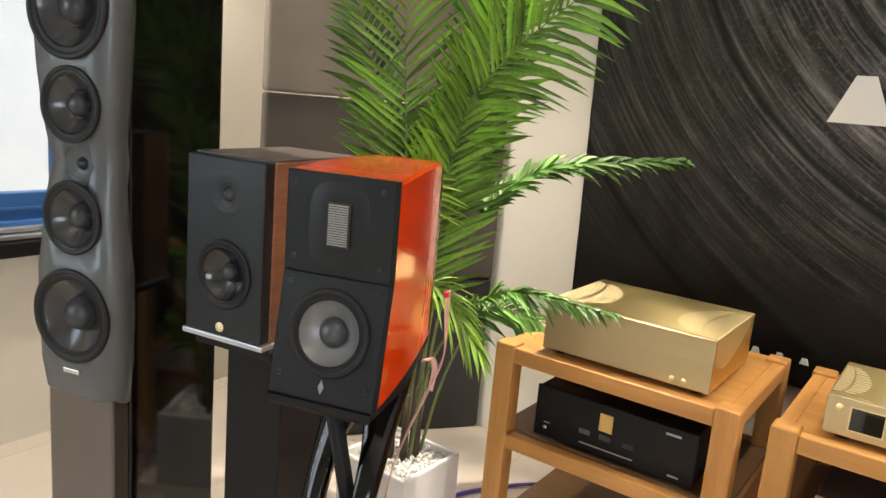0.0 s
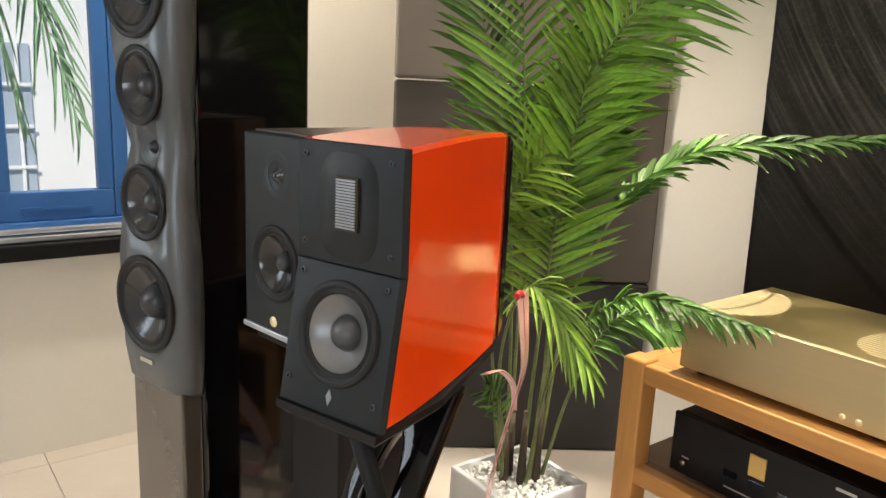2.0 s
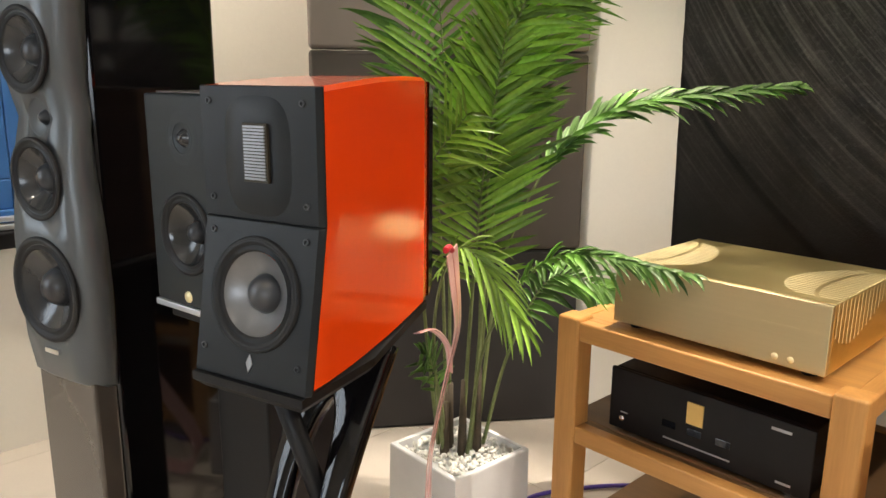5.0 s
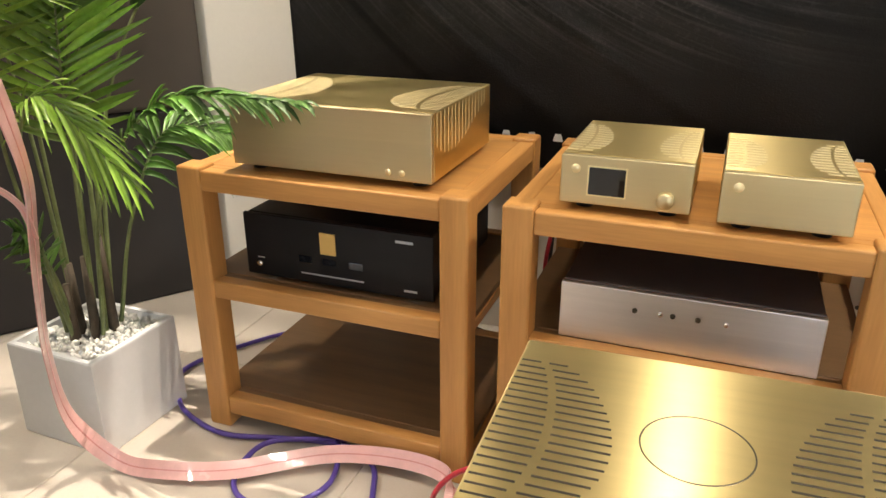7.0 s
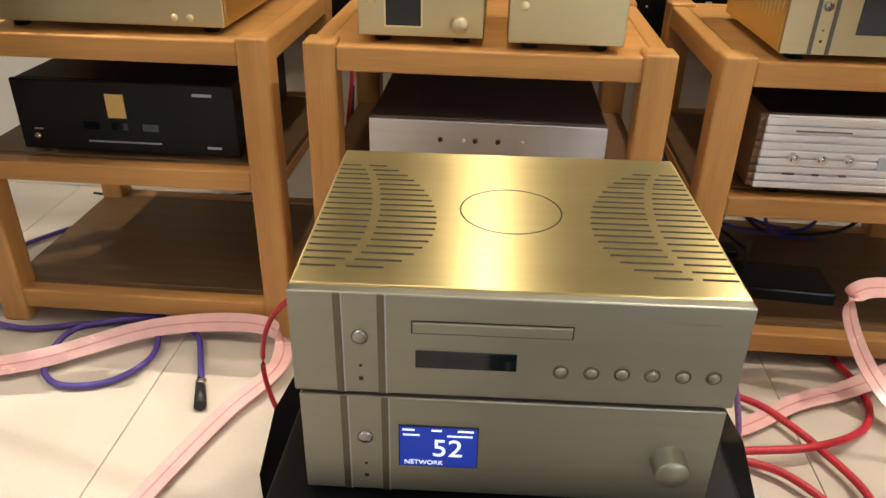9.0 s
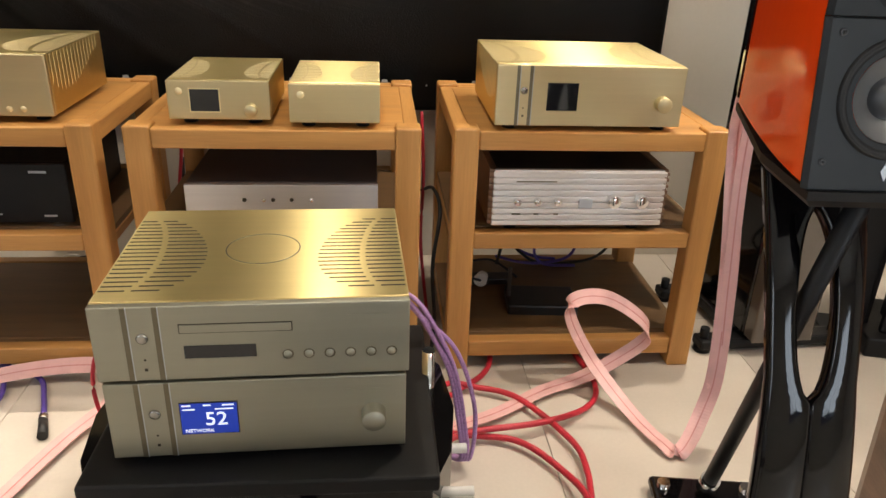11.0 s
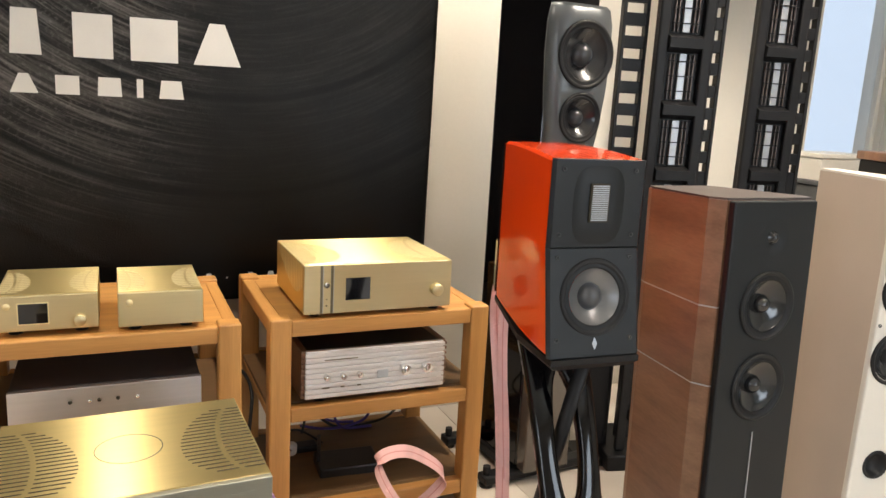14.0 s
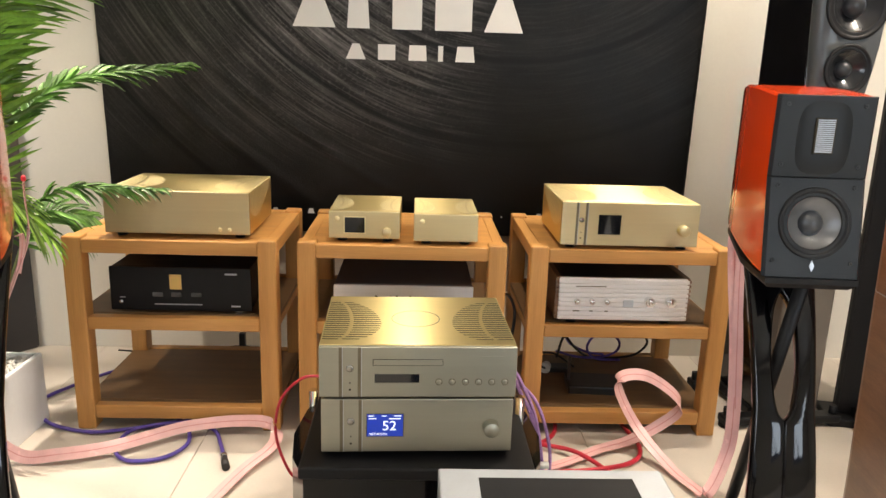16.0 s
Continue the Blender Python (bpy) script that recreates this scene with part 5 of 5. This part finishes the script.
E3 = (0, 0, 1)
ribbon_thing("flat pink ribbon cable hanging from an orange loudspeaker to the floor",
             [(-0.004, 1.783, 0.926), (-0.014, 1.80, 0.875), (-0.026, 1.82, 0.782), (-0.082, 1.854, 0.677), (-0.172, 1.91, 0.526), (-0.261, 1.97, 0.354), (-0.327, 2.04, 0.150), (-0.26, 2.082, 0.03), (-0.145, 2.09, 0.03), (0.0, 2.145, 0.03), (0.18, 2.265, 0.035), (0.36, 2.295, 0.045), (0.47, 2.26, 0.05), (0.49, 2.17, 0.03), (0.42, 2.03, 0.016), (0.355, 1.82, 0.014), (0.30, 1.60, 0.014)],
             [(-0.35, 0.9, 0.1), (-0.40, 0.9, 0.1), (-0.50, 0.8, 0), (-0.52, 0.8, 0), (-0.52, 0.8, 0), (-0.50, 0.8, 0.05), (-0.25, 0.7, 0.35), (0.2, 0.5, 0.7), (0, 0.6, 0.7), (-0.1, 0.7, 0.6), (-0.2, 0.7, 0.6), (-0.1, 0.6, 0.7), (-0.5, 0.5, 0.5), (-0.8, 0.4, 0.1), (-0.8, 0.5, 0.05), (-0.9, 0.3, 0), (-0.9, 0.2, 0)], 0.040)
cable_thing("speaker_lead", "short red lead joining a pink ribbon to a loudspeaker", [(0.010, 1.756, 0.932), (0.003, 1.770, 0.934), (-0.004, 1.783, 0.926)], 0.0055, red)
ribbon_thing("thin pink ribbon tail under an orange loudspeaker", [(0.018, 1.688, 0.812), (0.0, 1.74, 0.80), (-0.04, 1.81, 0.745), (-0.077, 1.853, 0.675)], [(0.7, 0.5, 0.2), (0.7, 0.5, 0.2), (0.8, 0.2, 0.1), (0.9, 0, 0)], 0.012)
ribbon_thing("flat pink ribbon cable looped on the floor before an oak rack",
             [(1.80, 1.82, 0.86), (1.782, 1.90, 0.865), (1.795, 1.945, 0.80), (1.82, 1.98, 0.70), (1.865, 2.0, 0.45), (1.885, 2.0, 0.20), (1.868, 1.985, 0.10), (1.805, 1.93, 0.022), (1.775, 1.97, 0.016), (1.735, 2.08, 0.022), (1.665, 2.20, 0.09), (1.60, 2.22, 0.21), (1.615, 2.23, 0.255), (1.70, 2.24, 0.25), (1.80, 2.25, 0.18), (1.82, 2.26, 0.12), (1.74, 2.25, 0.06), (1.64, 2.215, 0.03), (1.537, 2.18, 0.018), (1.41, 2.10, 0.014), (1.28, 2.04, 0.014)],
             [(0.6, 0.5, 0), (0.6, 0.4, 0), (0.8, 0.2, 0), (0.8, 0, 0), (0.8, -0.3, 0), (0.8, -0.3, 0.1), (0.8, -0.3, 0.1), (0.7, -0.3, 0.2), (0.8, 0.4, 0), (0.8, 0.4, 0.1), (0.6, 0.5, 0.4), (0.5, 0.5, 0.5), (0, 0.5, 0.7), (0, 0.5, 0.7), (0, 0.5, 0.7), (0.1, 0.5, 0.8), (0.1, 0.6, 0.6), (-0.2, 0.8, 0.3), (-0.4, 0.8, 0.1), (-0.4, 0.8, 0), (-0.4, 0.8, 0)], 0.038)
ribbon_thing("flat pink ribbon cable dropping beside an orange loudspeaker", [(1.82, 1.82, 0.83), (1.805, 1.90, 0.83), (1.83, 1.965, 0.70), (1.868, 1.995, 0.42), (1.89, 2.0, 0.20), (1.872, 1.985, 0.09), (1.815, 1.94, 0.03)], [(0.6, 0.4, 0)] * 2 + [(0.8, -0.3, 0)] * 5, 0.026)
c = cable_thing("power_cable", "blue-violet sleeved cable looped on the tile floor", [(0.12, 2.95, 0.02), (-0.2, 2.80, 0.012), (-0.355, 2.605, 0.010), (-0.40, 2.48, 0.010), (-0.356, 2.40, 0.010), (-0.27, 2.317, 0.010), (-0.125, 2.271, 0.010), (0.003, 2.300, 0.010), (0.115, 2.327, 0.010), (0.20, 2.33, 0.012), (0.275, 2.285, 0.012), (0.315, 2.20, 0.010), (0.345, 2.12, 0.010)], 0.0065, violet)
part("plug", cyl((0.345, 2.12, 0.012), (0.368, 2.055, 0.012), 0.010, 0.012, 12), cable_black, c, "black plug with steel collar")
part("collar", cyl((0.342, 2.13, 0.012), (0.347, 2.112, 0.012), 0.0115, seg=12), chrome, c)
cable_thing("power_cable", "blue-violet sleeved cable looped on the tile floor", [(0.18, 2.345, 0.02), (0.023, 2.277, 0.022), (-0.01, 2.20, 0.012), (0.015, 2.125, 0.010), (0.075, 2.09, 0.010), (0.163, 2.115, 0.010), (0.21, 2.20, 0.012), (0.175, 2.31, 0.018), (0.10, 2.42, 0.012), (0.05, 2.7, 0.012)], 0.0065, violet)
for pts in ([(1.24, 2.08, 0.03), (1.293, 2.20, 0.03), (1.37, 2.20, 0.02), (1.468, 2.151, 0.02), (1.557, 1.998, 0.02), (1.575, 1.90, 0.02), (1.55, 1.76, 0.02), (1.48, 1.62, 0.02)],
            [(1.17, 1.99, 0.06), (1.326, 2.01, 0.02), (1.443, 1.981, 0.02), (1.522, 1.877, 0.02), (1.55, 1.76, 0.035), (1.54, 1.62, 0.02)],
            [(1.22, 1.93, 0.04), (1.33, 2.0, 0.035), (1.506, 2.037, 0.03), (1.638, 2.117, 0.012), (1.684, 2.218, 0.012), (1.66, 2.40, 0.012), (1.6, 2.8, 0.012)],
            [(1.26, 2.13, 0.02), (1.33, 2.20, 0.015), (1.414, 2.30, 0.012), (1.45, 2.5, 0.012)]):
    cable_thing("power_cable", "red braided cable curling on the tile floor", pts, 0.0075, red)
cable_thing("power_cable", "red braided cable curling beside the black cabinet", [(0.70, 1.93, 0.37), (0.62, 1.95, 0.355), (0.555, 1.96, 0.28), (0.54, 1.96, 0.17), (0.58, 1.95, 0.06), (0.62, 1.99, 0.012)], 0.0045, red)
for dx, dz in ((0, 0), (0.012, 0.006), (0.006, -0.012)):
    cable_thing("signal_cable", "lilac braided cable hanging behind the gold stack", [(1.14 + dx, 1.95, 0.43 + dz), (1.189 + dx, 1.93, 0.405 + dz), (1.232 + dx, 1.92, 0.335 + dz), (1.268 + dx, 1.92, 0.252), (1.290 + dx, 1.92, 0.14), (1.30 + dx, 1.91, 0.04), (1.27 + dx, 1.95, 0.015)], 0.0052, lilac)
cable_thing("signal_cable", "lilac braided cable beside the black cabinet", [(1.20, 1.94, 0.38), (1.28, 1.93, 0.30), (1.325, 1.92, 0.16), (1.32, 1.91, 0.04), (1.30, 1.96, 0.012)], 0.005, lilac)
for k, pts in enumerate(([(1.50, 2.76, 0.10), (1.53, 2.78, 0.18), (1.58, 2.79, 0.13), (1.64, 2.79, 0.092), (1.74, 2.79, 0.09), (1.83, 2.79, 0.11), (1.87, 2.79, 0.16), (1.83, 2.78, 0.215)],
                         [(1.50, 2.78, 0.12), (1.58, 2.78, 0.098), (1.66, 2.78, 0.095), (1.735, 2.78, 0.115), (1.755, 2.78, 0.16), (1.71, 2.78, 0.20), (1.65, 2.78, 0.185), (1.625, 2.78, 0.135), (1.66, 2.77, 0.095), (1.76, 2.77, 0.09)],
                         [(1.53, 2.80, 0.20), (1.56, 2.80, 0.145), (1.63, 2.80, 0.11), (1.70, 2.80, 0.10)])):
    cable_thing("signal_cable", "dark violet cable looping on a low oak shelf", pts, 0.005, violet if k else cable_black)
cable_thing("power_cable", "thin black cable lying along the wall", [(-0.3, 2.96, 0.02), (0.0, 2.9, 0.03), (0.2, 2.95, 0.05), (0.4, 2.92, 0.03), (0.52, 2.9, 0.02)], 0.004, cable_black)
cable_thing("power_cable", "thin black cable hanging between oak racks", [(0.52, 2.92, 0.40), (0.52, 2.86, 0.24), (0.525, 2.7, 0.06), (0.53, 2.5, 0.02)], 0.005, cable_black)
cable_thing("power_cable", "red cable hanging between oak racks", [(0.52, 2.95, 0.55), (0.522, 2.9, 0.42), (0.515, 2.86, 0.30), (0.525, 2.85, 0.1), (0.52, 2.8, 0.012)], 0.0055, red)
cable_thing("power_cable", "dark red cable hanging between oak racks", [(1.262, 2.93, 0.55), (1.268, 2.86, 0.36), (1.262, 2.84, 0.15), (1.27, 2.6, 0.012)], 0.0055, red)
cable_thing("power_cable", "black cable looping between oak racks", [(1.265, 2.9, 0.30), (1.29, 2.75, 0.36), (1.30, 2.6, 0.34), (1.275, 2.5, 0.22), (1.28, 2.45, 0.08), (1.27, 2.4, 0.012)], 0.0055, cable_black)

# router and plugs on the low shelf
r = thing("router", "black wireless router with an upright aerial on a low shelf", "router", pose(1.590, 2.455, 0.073, 0, 0, -4))
part("case", bx(-0.10, 0.10, 0, 0.13, 0.004, 0.04, 0.006), plastic_black, r)
part("aerial", bx(-0.101, -0.089, 0.055, 0.061, 0.03, 0.132, 0.002), plastic_black, r)
for x in (-0.08, 0.08):
    part("foot", bx(x - 0.01, x + 0.01, 0.01, 0.12, 0, 0.0039), rubber, r)
pl = thing("power_strip", "white power plug on a black strip with tangled leads", "plug", pose(1.43, 2.60, 0.073))
part("strip", bx(-0.05, 0.10, 0.05, 0.10, 0, 0.03, 0.004), plastic_black, pl)
part("plug", cyl((0.0, 0.02, 0.04), (0.012, 0.05, 0.04), 0.021, 0.017, 18), plastic_white, pl, "white round plug")
part("lead", cable([(0.0, 0.02, 0.04), (-0.03, -0.02, 0.07), (-0.06, 0.03, 0.09), (-0.03, 0.09, 0.07), (0.05, 0.12, 0.06), (0.12, 0.06, 0.03)], 0.004), cable_black, pl)

pa = thing("power_adapter", "white power adapter with a black plug lying by the wall", "adapter", pose(0.215, 2.945, 0))
part("case", bx(-0.035, 0.035, 0, 0.035, 0, 0.040, 0.006), plastic_white, pa)
part("plug", bx(-0.014, 0.012, 0.006, 0.030, 0.0402, 0.105, 0.004), plastic_black, pa, "black plug standing on the adapter")
part("lead", cable([(-0.034, 0.02, 0.02), (-0.09, 0.01, 0.05), (-0.14, 0.02, 0.035), (-0.20, 0.01, 0.012)], 0.003), plastic_white, pa, "thin white lead")

# downlights above
for sx, sy in [p[:2] for p in SPOTS] + [p[0] for p in AIMED]:
    d = thing("downlight", "round recessed white ceiling downlight, lit", "lamp", pose(sx, sy, H), "ceiling downlights")
    part("ring", lathe([(0.055, 0.0), (0.055, 0.006), (0.042, 0.008), (0.042, 0.0)], 0, 0, 0, 32), ceil_paint, d).matrix_local = pose(0, 0, 0, -90, 0, 0)
    part("lens", lathe([(0, 0.003), (0.0415, 0.003), (0.0415, 0.0)], 0, 0, 0, 32), lamp_face, d).matrix_local = pose(0, 0, 0, -90, 0, 0)

# ---- floor tiles ----
T, L = 0.635, 1.27
me = None
ix = int((X0 - 0.245) / T) - 1
for i in range(ix, int((X1 - 0.245) / T) + 1):
    for j in range(-5, 3):
        x, y = 0.245 + i * T, 1.30 + j * L
        x0, x1, y0, y1 = max(x + 0.0008, X0), min(x + T - 0.0008, X1), max(y + 0.0008, Y0), min(y + L - 0.0008, Y1)
        if x1 - x0 < 0.02 or y1 - y0 < 0.02:
            continue
        whole = x1 - x0 > T - 0.003 and y1 - y0 > L - 0.003
        if whole and me is not None:
            ob = new("tile", me)
            ob.parent = floor
            ob.location = (x, y, 0)
            continue
        b = bmesh.new()
        e = 0.0008
        rows = [[(x0 - x + k, y0 - y + k, z), (x1 - x - k, y0 - y + k, z), (x1 - x - k, y1 - y - k, z), (x0 - x + k, y1 - y - k, z)] for z, k in ((-0.0035, 0), (-0.0012, 0), (0.0, e))]
        ob = part("tile", loft(rows), tile_mat, floor)
        ob.location = (x, y, 0)
        if whole:
            me = ob.data
